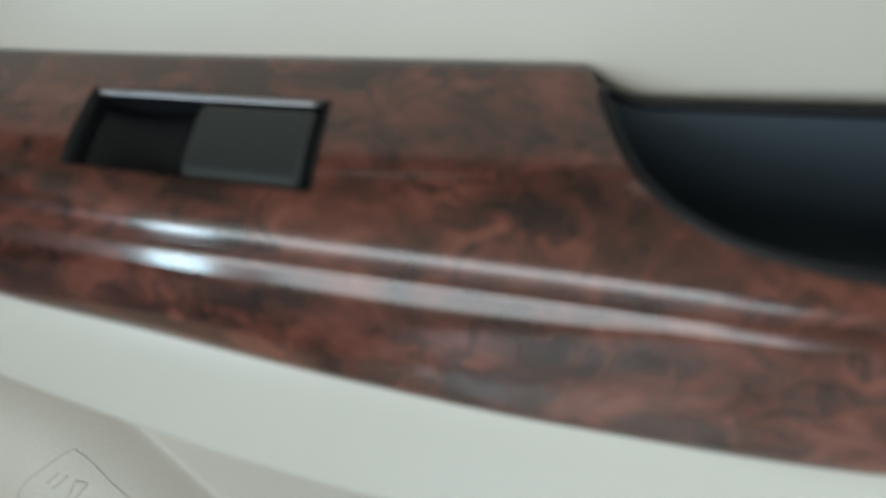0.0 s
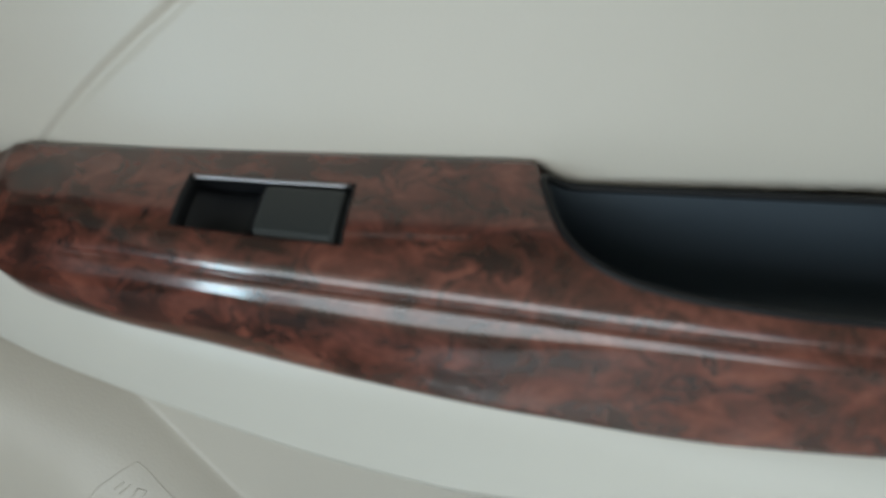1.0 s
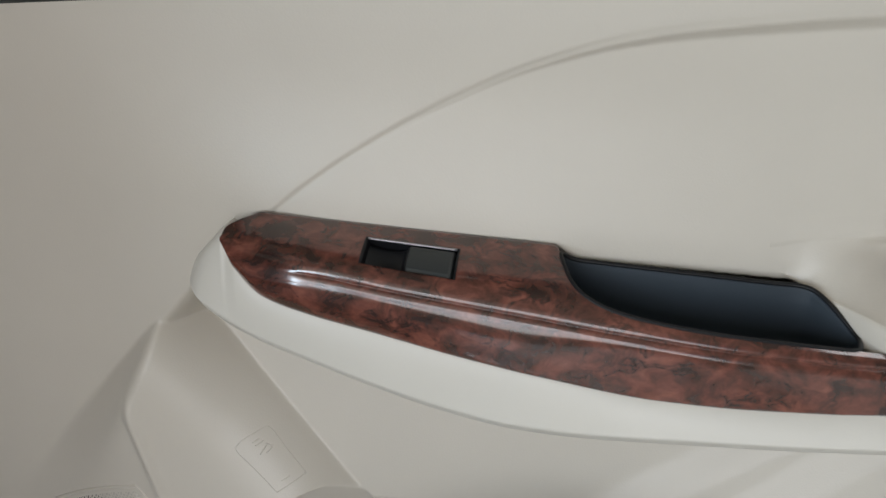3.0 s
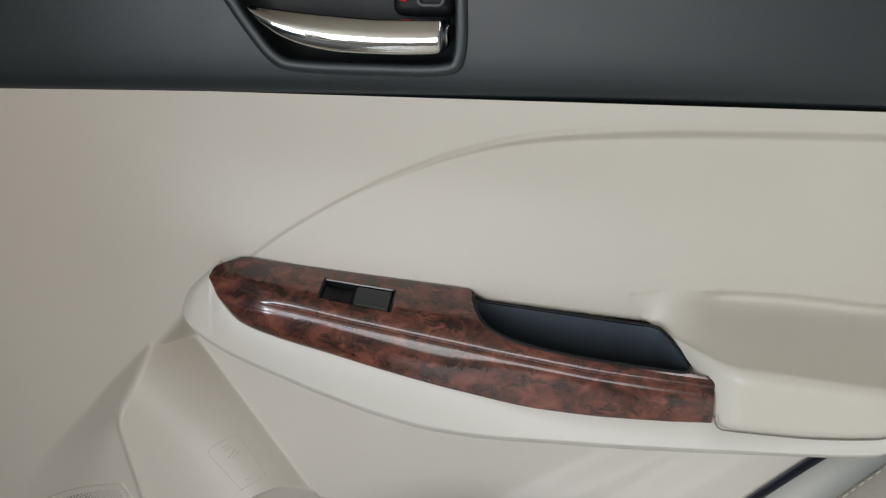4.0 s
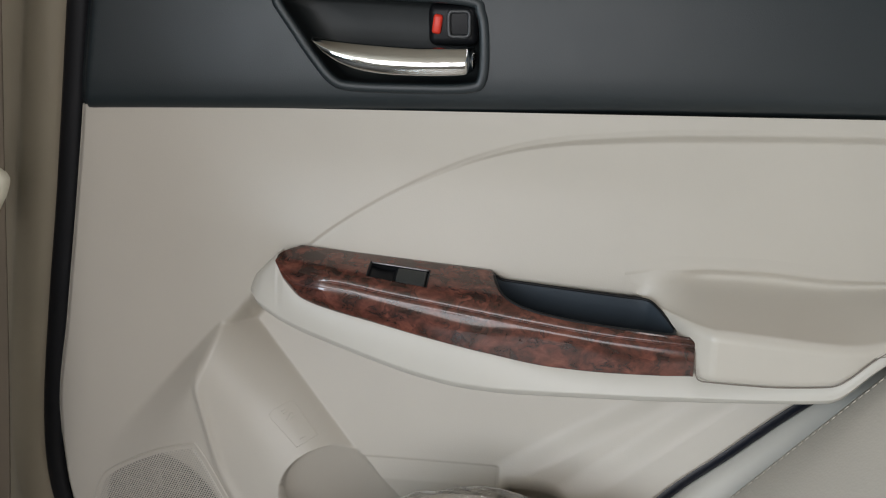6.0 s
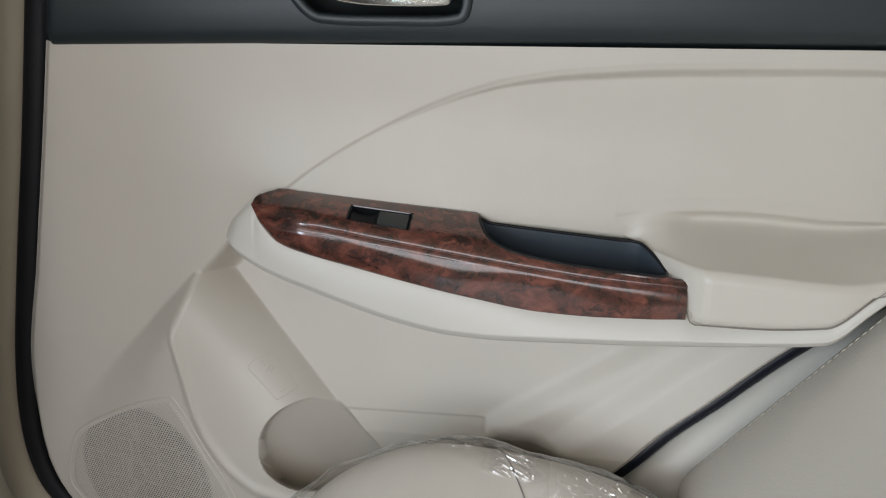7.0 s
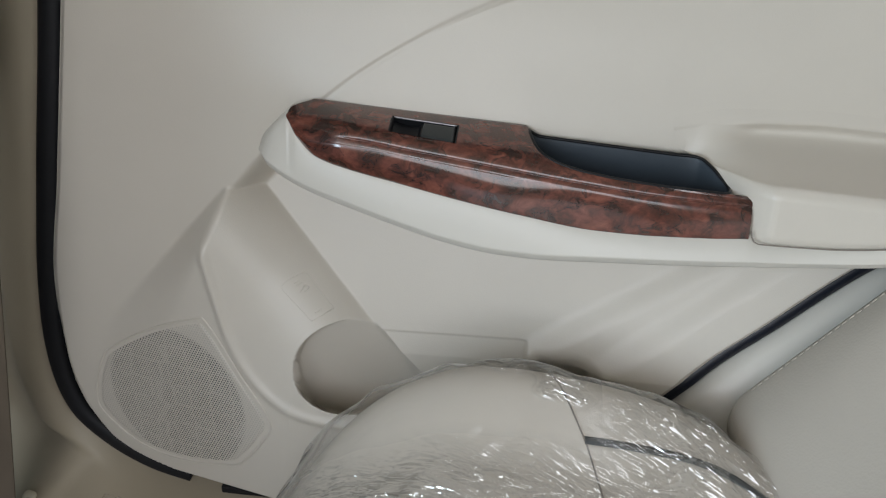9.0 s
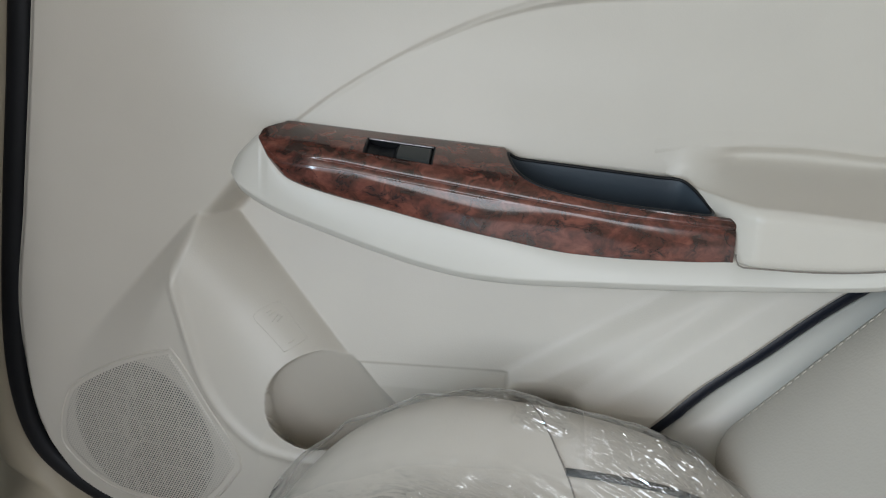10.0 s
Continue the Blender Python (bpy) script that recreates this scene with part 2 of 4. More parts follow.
# ---- builders ----
def curve_fn(pts):
    """Smooth function through (x, value) pairs."""
    p = np.array(pts, float)
    xs, ys = p[:, 0], p[:, 1]
    d = np.diff(ys) / np.diff(xs)
    m = np.zeros_like(ys)
    m[0], m[-1] = d[0], d[-1]
    for i in range(1, len(ys) - 1):
        m[i] = 0.0 if d[i - 1] * d[i] <= 0 else 2 * d[i - 1] * d[i] / (d[i - 1] + d[i])

    def f(x):
        x = np.clip(np.asarray(x, float), xs[0], xs[-1])
        i = np.clip(np.searchsorted(xs, x) - 1, 0, len(xs) - 2)
        h = xs[i + 1] - xs[i]
        t = (x - xs[i]) / h
        return ((1 + 2 * t) * (1 - t) ** 2 * ys[i] + t * (1 - t) ** 2 * h * m[i]
                + t * t * (3 - 2 * t) * ys[i + 1] + t * t * (t - 1) * h * m[i + 1])
    return f


def sstep(a, b, x):
    t = np.clip((x - a) / (b - a), 0, 1)
    return t * t * (3 - 2 * t)


def mesh_object(name, verts, faces, mat, parent=None, label="", smooth=True):
    me = bpy.data.meshes.new(name)
    me.from_pydata([tuple(map(float, v)) for v in verts], [], faces)
    me.materials.append(mat)
    if smooth:
        me.polygons.foreach_set("use_smooth", [True] * len(me.polygons))
    me.update()
    ob = new(name, me)
    if parent is not None:
        ob.parent = parent
    if label:
        tagged(ob, label)
    return ob


def grid_object(name, P, mat, parent=None, label="", keep=None, close_u=False, close_v=False, flip=False):
    """A mesh over an array of points P[nu][nv]; keep[i][j] False leaves a hole."""
    P = np.asarray(P, float)
    nu, nv = P.shape[:2]
    faces = []
    for i in range(nu if close_u else nu - 1):
        for j in range(nv if close_v else nv - 1):
            if keep is not None and not keep[i][j]:
                continue
            a, b = i * nv + j, i * nv + (j + 1) % nv
            c, d = ((i + 1) % nu) * nv + (j + 1) % nv, ((i + 1) % nu) * nv + j
            faces.append((a, d, c, b) if flip else (a, b, c, d))
    return mesh_object(name, P.reshape(-1, 3), faces, mat, parent, label)


def part(name, bm, mat, parent, label=""):
    me = bpy.data.meshes.new(name)
    bmesh.ops.recalc_face_normals(bm, faces=bm.faces)
    bm.to_mesh(me)
    bm.free()
    me.materials.append(mat)
    me.polygons.foreach_set("use_smooth", [True] * len(me.polygons))
    ob = new(name, me)
    ob.parent = parent
    if label:
        tagged(ob, label)
    return ob


def sweep(name, path, section, mat, parent=None, label="", closed=False, caps=True, up=(0, -1, 0)):
    """A section (list of (a, b)) carried along a path; a lies across it, b along up."""
    path = [Vector(p) for p in path]
    n, k = len(path), len(section)
    verts, faces = [], []
    for i, p in enumerate(path):
        q0 = path[(i - 1) % n] if closed or i else path[i]
        q1 = path[(i + 1) % n] if closed or i < n - 1 else path[i]
        t = (q1 - q0).normalized()
        u = (Vector(up) - Vector(up).dot(t) * t).normalized()
        s = t.cross(u)
        sec = section(i / max(1, n - 1)) if callable(section) else section
        verts += [p + s * a + u * b for a, b in sec]
    for i in range(n if closed else n - 1):
        for j in range(k):
            a, b = i * k + j, i * k + (j + 1) % k
            c, d = ((i + 1) % n) * k + (j + 1) % k, ((i + 1) % n) * k + j
            faces.append((a, b, c, d))
    if caps and not closed:
        faces.append(tuple(range(k)))
        faces.append(tuple((n - 1) * k + j for j in reversed(range(k))))
    return mesh_object(name, verts, faces, mat, parent, label)


def round_section(w, h, n=12, p=2.6):
    out = []
    for i in range(n):
        a = 2 * math.pi * i / n
        c, s = math.cos(a), math.sin(a)
        out.append((w / 2 * abs(c) ** (2 / p) * (1 if c >= 0 else -1), h / 2 * abs(s) ** (2 / p) * (1 if s >= 0 else -1)))
    return out


def loop_points(pts, n, closed=True):
    """n points on a smooth curve through pts."""
    p = np.array(pts, float)
    k = len(p)
    out = []
    spans = k if closed else k - 1
    for i in range(n):
        u = i / n * spans if closed else i / (n - 1) * spans
        j = min(int(u), spans - 1)
        t = u - j
        if closed:
            a, b, c, d = p[(j - 1) % k], p[j], p[(j + 1) % k], p[(j + 2) % k]
        else:
            a, b, c, d = p[max(j - 1, 0)], p[j], p[j + 1], p[min(j + 2, k - 1)]
        out.append(0.5 * (2 * b + (c - a) * t + (2 * a - 5 * b + 4 * c - d) * t * t + (3 * b - a - 3 * c + d) * t ** 3))
    return np.array(out)


def thing(name, label, category, at=(0, 0, 0)):
    ob = new(name)
    ob.location = at
    ob.empty_display_size = 0.05
    return tagged(ob, label, category)


def rounded_box(bm, size, centre, bevel, segs=3, rot=None):
    made = bmesh.ops.create_cube(bm, size=1.0)["verts"]
    bmesh.ops.scale(bm, vec=size, verts=made)
    edges = {e for v in made for e in v.link_edges}
    res = bmesh.ops.bevel(bm, geom=list(edges), offset=bevel, segments=segs, affect='EDGES', profile=0.5)
    vs = list({v for f in res["faces"] for v in f.verts} | {v for v in made if v.is_valid})
    if rot is not None:
        bmesh.ops.rotate(bm, cent=(0, 0, 0), matrix=rot, verts=vs)
    bmesh.ops.translate(bm, vec=centre, verts=vs)


# ---- cabin shell: plain surfaces that close the place, and an unseen light block ----
def slab(name, lo, hi, mat, label):
    bm = bmesh.new()
    size = [b - a for a, b in zip(lo, hi)]
    rounded_box(bm, size, [(a + b) / 2 for a, b in zip(lo, hi)], 0.01, 2)
    ob = part(name, bm, mat, None, label)
    return tagged(ob, kind="structure")


slab("floor", (-1.3, -1.5, -0.06), (1.3, 0.2, 0.0), CARPET, "grey carpeted cabin floor of the car")
slab("ceiling", (-1.3, -1.5, 1.28), (1.3, 0.2, 1.34), HEADLINER, "beige fabric headliner of the cabin roof")
slab("wall_outer", (-1.3, 0.10, 0.0), (1.3, 0.16, 0.98), CHARCOAL, "dark outer skin behind the door trim")
slab("wall_outer_top", (-1.3, 0.10, 1.24), (1.3, 0.16, 1.28), HEADLINER, "roof rail above the side window")
slab("wall_far_low", (-1.3, -1.5, 0.0), (1.3, -1.44, 0.22), HEADLINER, "sill of the open door across the cabin")
slab("wall_far_top", (-1.3, -1.5, 1.2), (1.3, -1.44, 1.28), HEADLINER, "roof rail above the open door")
slab("wall_far_front", (-1.3, -1.5, 0.22), (-1.12, -1.44, 1.2), HEADLINER, "front part of the far cabin side")
slab("wall_far_rear", (0.68, -1.5, 0.22), (1.3, -1.44, 1.2), HEADLINER, "rear part of the far cabin side, closed")
slab("wall_front", (-1.36, -1.5, 0.0), (-1.30, 0.2, 1.28), CHARCOAL, "dark plain front end of the cabin")
# unseen slab, added to keep the front daylight off the left side
slab("wall_light_block", (-0.50, -0.90, 0.20), (-0.44, -0.03, 1.15), CHARCOAL, "plain dark unseen slab in place of the front seats, added to block light")
slab("wall_rear", (1.3, -1.5, 0.0), (1.36, 0.2, 0.95), HEADLINER, "rear end of the cabin")

# ---- the door panel ----
left_edge = curve_fn([(0.138, -0.172), (0.143, -0.203), (0.150, -0.227), (0.163, -0.250), (0.20, -0.274), (0.255, -0.283), (0.34, -0.2775),
                      (0.464, -0.248), (0.59, -0.217), (0.675, -0.197), (0.80, -0.170), (0.99, -0.13)])
right_edge = curve_fn([(0.10, 0.190), (0.283, 0.330), (0.326, 0.3725), (0.362, 0.420), (0.397, 0.4645), (0.414, 0.488), (0.45, 0.545),
                       (0.50, 0.62), (0.60, 0.68), (0.99, 0.68)])
swoosh = curve_fn([(0.014, 0.545), (0.056, 0.576), (0.10, 0.602), (0.144, 0.624), (0.185, 0.641), (0.231, 0.654), (0.277, 0.661),
                   (0.365, 0.667), (0.516, 0.669), (0.70, 0.668)])
slope_width = curve_fn([(-0.1, 0.020), (0.0, 0.019), (0.06, 0.017), (0.09, 0.020), (0.2, 0.05), (0.3, 0.10), (0.4, 0.12)])


def smin(a, b, k):
    """Smooth minimum."""
    h = np.clip(0.5 + 0.5 * (b - a) / k, 0, 1)
    return b * (1 - h) + a * h - k * h * (1 - h)


def smax(a, b, k):
    return -smin(-np.asarray(a), -np.asarray(b), k)


def speaker_wall(x, z):
    return np.maximum(-0.0781 - 0.2418 * x + 0.0311 * z, -0.066)


def lower_y(z):
    """The lower panel leans into the cabin towards its foot."""
    return 0.012 - 0.30 * np.clip(0.45 - z, -0.02, 0.145)


def to_ridge(x, z):
    """Distance from the rounded ridge beside the speaker (positive towards the bottle holder) and its way across."""
    a = (x + 0.0995) * 0.978 + (z - 0.435) * 0.208
    b = (x + 0.013) * 0.13 + (z - 0.2505) * 0.99
    k = 0.08
    h = np.clip(0.5 + 0.5 * (b - a) / k, 0, 1)
    return b * (1 - h) + a * h - k * h * (1 - h), 0.978 * h + 0.13 * (1 - h), 0.208 * h + 0.99 * (1 - h)


def crease_x(z):
    """The inner corner between the pod and the lower panel."""
    return -0.027 + (0.4345 - z) * 0.87


def facet_y(x, z):
    """The pod below the armrest: speaker wall, rounded ridge and the hollow facet beside the bottle holder."""
    cx = crease_x(z)
    dr, nx, nz = to_ridge(x, z)
    dc = (cx - x) * 0.755
    f = np.clip(dr, 0, None) / np.maximum(np.clip(dr, 0, None) + np.clip(dc, 0, None), 0.004)
    at_ridge = speaker_wall(x - dr * nx, z - dr * nz)
    soft = 0.10
    fs = np.where(f > soft, f - soft / 2, f * f / (2 * soft)) / (1 - soft / 2)
    wall = np.where(dr < 0, speaker_wall(x, z), at_ridge + (lower_y(z) + 0.006 - at_ridge) * (0.36 * fs + 0.64 * fs ** 3.2))
    return wall - 0.0034 * np.exp(-((dr + 0.001) / 0.0050) ** 2) * sstep(0.445, 0.42, z)


def bore_mouth(x, z):
    """Where a point lies in the bottle holder's oval mouth (1 at its edge), and the mouth's upper edge above it."""
    across = (x - 0.034) / np.where(x < 0.034, 0.045, 0.090)
    return np.hypot(across, (z - 0.299) / 0.043), 0.299 + 0.043 * np.sqrt(np.clip(1 - across ** 2, 0, 1))


def bore_y(x, z, top):
    return smin(-0.0445 + 0.40 * (x - 0.0026), -0.016, 0.01) + 0.0016 + 0.28 * np.clip(top - z, 0, None)


def panel_y(x, z, recess=0.030):
    x, z = np.asarray(x, float), np.asarray(z, float)
    # plain panel, and the padded inset below the sweeping crease
    inside = swoosh(x) - z
    on = sstep(0.010, 0.020, x)
    depth = 0.0012 + 0.0075 * sstep(0.08, 0.36, x)
    width = 0.003 + 0.008 * sstep(0.12, 0.36, x)
    up = -0.008 + on * (depth * sstep(0, width, inside) + 0.0017 * (1 - 0.7 * sstep(0.15, 0.3, x)) * np.exp(-(inside / 0.0020) ** 2))
    back = 0.5562 - 0.0895 * x
    amount = (0.0165 - 0.04 * np.clip(x - 0.2, 0.0, 0.2) + depth * 0.8) * (1 - sstep(0.37, 0.62, x)) * sstep(-0.14, 0.08, x)
    up = up - amount * (1 - sstep(-0.01, 0.12, z - back)) ** 2
    lower = back - 0.0075 * sstep(0.199, 0.208, x)
    push = 0.035 * sstep(0.001, 0.004, lower - z) * sstep(0.012, 0.03, x) * (1 - sstep(0.340, 0.352, x))
    up = up + recess * sstep(0.5535 - 0.08 * np.clip(x - 0.42, 0, 0.1) - 0.004 * sstep(0.380, 0.365, x), 0.537, z) * sstep(0.338, 0.350, x)
    flat = up
    # below the armrest: speaker wall, bottle holder, map pocket, two folds
    d = (x + 0.047) * 0.735 - (z - 0.499) * 0.676
    s = -((x + 0.047) * 0.676 + (z - 0.499) * 0.735)
    flank = -0.008 - d * 0.034 / slope_width(s)
    cx = crease_x(z)
    wall = facet_y(x, z)
    wall = smax(wall, flank, 0.012)
    d1 = (x - 0.204) * 0.489 - (z - 0.331) * 0.873
    d2 = (x - 0.272) * 0.581 - (z - 0.314) * 0.815
    right = lower_y(z) + 0.005 + (0.003 + 0.42 * np.clip(0.3265 - z, 0, 0.05)) * sstep(0.3275, 0.3255, z) * (1 - sstep(0.205, 0.210, x))
    right = right - 0.0068 * sstep(-0.001, 0.026, d1) - 0.0068 * sstep(-0.007, 0.020, d2) - 0.07 * smax(d1, 0.0, 0.012)
    base = flat + (right - flat) * sstep(-0.05, -0.03, x - cx) * sstep(0.004, 0.03, d)
    low = smin(base, wall, 0.003)
    # the bottle holder: an upright bore that opens out of the facet
    rr, top = bore_mouth(x, z)
    bore = bore_y(x, z, top)
    prof_ = sstep(1.0, 0.968, rr) * (1 - sstep(-0.004, 0.003, x - cx))
    low = low + np.maximum(bore - low, 0) * prof_
    # the panel turns in behind the seat, beside the map pocket
    turn = 0.3195 - 0.9 * np.clip(x - 0.25, 0, 0.03) ** 2 / 0.06 - 0.31 * np.clip(x - 0.28, 0, None)
    low = low + 0.040 * sstep(-0.004, 0.05, turn - z) * sstep(0.206, 0.222, x)
    below = sstep(0.0, 0.008, (0.507 - 0.11 * np.clip(x, 0, 1)) - z)
    up = up + push
    return up + (low - up) * below


door = thing("rear_door", "closed rear car door trimmed in cream plastic and charcoal", "car door", (0.1, 0.05, 0.0))
inv = Matrix.Translation((-0.1, -0.05, 0.0))


def under(ob, parent=None):
    """Hangs a part on the door (or on one of its parts), keeping its place."""
    p = parent or door
    ob.parent = p
    ob.matrix_parent_inverse = inv if p is door else Matrix.Identity(4)
    return ob


rows, cols = 560, 700
zs = np.linspace(0.1385, 0.682, rows)
P = np.zeros((rows, cols + 2, 3))
keep = np.ones((rows + 1, cols + 1), bool)
fixed = np.linspace(-0.280, 0.68, cols)
for i, z in enumerate(zs):
    xl, xr = float(left_edge(z)), float(right_edge(z))
    xs = np.clip(fixed, xl, xr)
    P[i, 1:-1, 0], P[i, 1:-1, 1], P[i, 1:-1, 2] = xs, panel_y(xs, np.full(cols, z)), z
    # the bottle holder's wall runs on down behind its lip
    rr, top = bore_mouth(xs, z)
    deep = sstep(1.0, 0.97, rr) * sstep(0.001, 0.006, bore_y(xs, z, top) - facet_y(xs, z)) * (1 - sstep(-0.006, 0.0, xs - crease_x(z)))
    P[i, 1:-1, 2] -= 0.055 * deep * np.clip((top - z) / np.maximum(2 * (top - 0.299), 0.035), 0, 1) ** 1.5
    P[i, 1:-1, 1] += deep * (bore_y(xs, P[i, 1:-1, 2], top) - bore_y(xs, z, top))
    # edges roll away from the cabin
    P[i, 1:-1, 1] += 0.005 * (1 - sstep(0, 0.007, np.minimum(xs - xl, xr - xs)))
    P[i, 0], P[i, -1] = (xl + 0.001, P[i, 1, 1] + 0.02, z), (xr, P[i, -2, 1] + 0.02, z)
    if i:
        same = (xs[1:] == xs[:-1]) & (P[i - 1, 2:-1, 0] == P[i - 1, 1:-2, 0])
        keep[i + 1, 1:-1] = ~same
        if i == 1:
            keep[0, 1:-1] = keep[1, 1:-1] = ~same
P = np.concatenate([P[:1] + np.array((0, 0.05, -0.004)), P[:1] + np.array((0, 0.006, -0.003)), P])
under(grid_object("lower_panel", P, CREAM, label="cream grained plastic lower door panel", keep=keep))

# upper charcoal panel, with an opening for the handle
HANDLE_RIM = [(0.0045, 0.7795), (0.007, 0.7735), (0.019, 0.755), (0.036, 0.730), (0.054, 0.709), (0.074, 0.7035), (0.13, 0.7025), (0.178, 0.7035), (0.191, 0.712),
              (0.1925, 0.745), (0.189, 0.768), (0.177, 0.779), (0.10, 0.7845), (0.025, 0.7885), (0.011, 0.7885), (0.0055, 0.7855)]
rim_loop = loop_points([(0.100 + (x - 0.100) * 0.968, 0.742 + (z - 0.742) * (0.94 if z > 0.742 else 0.985)) for x, z in HANDLE_RIM], 140)


def in_loop(loop, x, z):
    hit = False
    n = len(loop)
    for i in range(n):
        (x0, z0), (x1, z1) = loop[i], loop[(i + 1) % n]
        if (z0 > z) != (z1 > z) and x < (x1 - x0) * (z - z0) / (z1 - z0) + x0:
            hit = not hit
    return hit


upper_y = curve_fn([(0.672, 0.004), (0.678, -0.010), (0.690, -0.016), (0.705, -0.017), (0.76, -0.014), (0.80, -0.008), (0.86, 0.010), (0.94, 0.035), (0.99, 0.05)])
rows, cols = 110, 250
zs = np.linspace(0.672, 0.985, rows)
P = np.zeros((rows, cols, 3))
for i, z in enumerate(zs):
    xs = np.linspace(float(left_edge(z)), 0.68, cols)
    P[i, :, 0], P[i, :, 1], P[i, :, 2] = xs, upper_y(z) + 0.012 * (1 - sstep(0, 0.012, xs - xs[0])), z + 0.0015 + 0.0075 * np.clip((xs + 0.2) / 0.5, 0, 1) ** 0.8
keep = [[not in_loop(rim_loop, *(P[i, j, (0, 2)] + P[i + 1, j + 1, (0, 2)]) / 2) for j in range(cols - 1)] for i in range(rows - 1)]
under(grid_object("upper_panel", P, CHARCOAL, label="charcoal grained plastic upper door panel", keep=keep))

# ---- armrest ----
wood_low_y = curve_fn([(-0.036, -0.010), (-0.030, -0.027), (-0.015, -0.0415), (0.0, -0.0445), (0.009, -0.0515), (0.027, -0.0580), (0.055, -0.0630), (0.094, -0.067), (0.146, -0.073),
                       (0.197, -0.077), (0.261, -0.0785), (0.306, -0.0798), (0.349, -0.080), (0.378, -0.080), (0.49, -0.087), (0.53, -0.08), (0.60, -0.055)])
wood_low_z = curve_fn([(-0.036, 0.5125), (-0.030, 0.519), (-0.015, 0.5335), (-0.002, 0.5452), (0.0, 0.5465), (0.0008, 0.5445), (0.003, 0.5405), (0.009, 0.5325), (0.027, 0.5172), (0.055, 0.5094), (0.094, 0.5015), (0.146, 0.4915),
                       (0.197, 0.4825), (0.261, 0.4726), (0.306, 0.4712), (0.349, 0.4717), (0.378, 0.4730), (0.383, 0.4705), (0.43, 0.470), (0.486, 0.474), (0.52, 0.50), (0.60, 0.56)])
lip_y = curve_fn([(-0.036, -0.010), (-0.031, -0.034), (-0.019, -0.050), (0.013, -0.060), (0.053, -0.068), (0.098, -0.075), (0.141, -0.080), (0.18, -0.084), (0.217, -0.086),
                  (0.263, -0.088), (0.35, -0.090), (0.437, -0.090), (0.49, -0.090), (0.53, -0.084), (0.60, -0.06)])
lip_z = curve_fn([(-0.036, 0.509), (-0.031, 0.507), (-0.019, 0.499), (0.013, 0.4845), (0.053, 0.473), (0.098, 0.4605), (0.141, 0.450), (0.18, 0.4445), (0.217, 0.443),
                  (0.263, 0.4445), (0.35, 0.4475), (0.437, 0.452), (0.488, 0.456), (0.522, 0.484), (0.60, 0.55)])
xs = np.concatenate([np.linspace(-0.036, 0.03, 60), np.linspace(0.032, 0.60, 160)])
prof = []
for x in xs:
    wy, wz, ly, lz = (float(f(x)) for f in (wood_low_y, wood_low_z, lip_y, lip_z))
    back = float(panel_y(x, lz - 0.004))
    ring = [(0.012, wz + 0.004) if x < 0.004 else (wy + 0.012, wz + 0.004), (wy + 0.008, wz + 0.003 if x < 0.004 else wz + 0.003), (wy + 0.0012, wz + 0.001)]
    r = min(0.0085, (wz - lz) * 0.4)
    for t in (0.08, 0.25, 0.45, 0.65, 0.85, 0.95):
        ring.append((wy + (ly - wy) * t - 0.0012 * math.sin(math.pi * t), wz + (lz + r - wz) * t))
    # a soft edge, then a narrow band that leans back under it
    ring += [(ly - 0.0001, lz + r), (ly + 0.0003, lz + r * 0.90), (ly + 0.0010, lz + r * 0.78), (ly + 0.0026, lz + r * 0.50), (ly + 0.0044, lz + r * 0.20), (ly + 0.0062, lz + r * 0.05)]
    ring += [(ly + 0.02, lz + 0.0012), (back * 0.4 + ly * 0.6, lz + 0.002), (0.012, lz + 0.008)]
    prof.append([(x, y, z) for y, z in ring])
under(grid_object("armrest_shell", prof, CREAM_SATIN, label="cream satin plastic armrest shell"))

# elbow pad behind the pull cup
pad_front = curve_fn([(0.3755, -0.074), (0.3775, -0.0800), (0.379, -0.0830), (0.382, -0.0852), (0.386, -0.0862), (0.390, -0.0868), (0.49, -0.089), (0.53, -0.083), (0.64, -0.055)])
pad_top = curve_fn([(0.3755, 0.5085), (0.379, 0.5140), (0.385, 0.5165), (0.395, 0.5165), (0.43, 0.5145), (0.50, 0.510), (0.55, 0.516), (0.64, 0.55)])
pad_rim = curve_fn([(0.32, 0.538), (0.368, 0.5445), (0.43, 0.544), (0.515, 0.537), (0.64, 0.536)])
cup_side = curve_fn([(0.32, 0.524), (0.334, 0.520), (0.343, 0.5175), (0.3504, 0.513), (0.3578, 0.5065), (0.3632, 0.501), (0.3772, 0.4975)])
pad = []
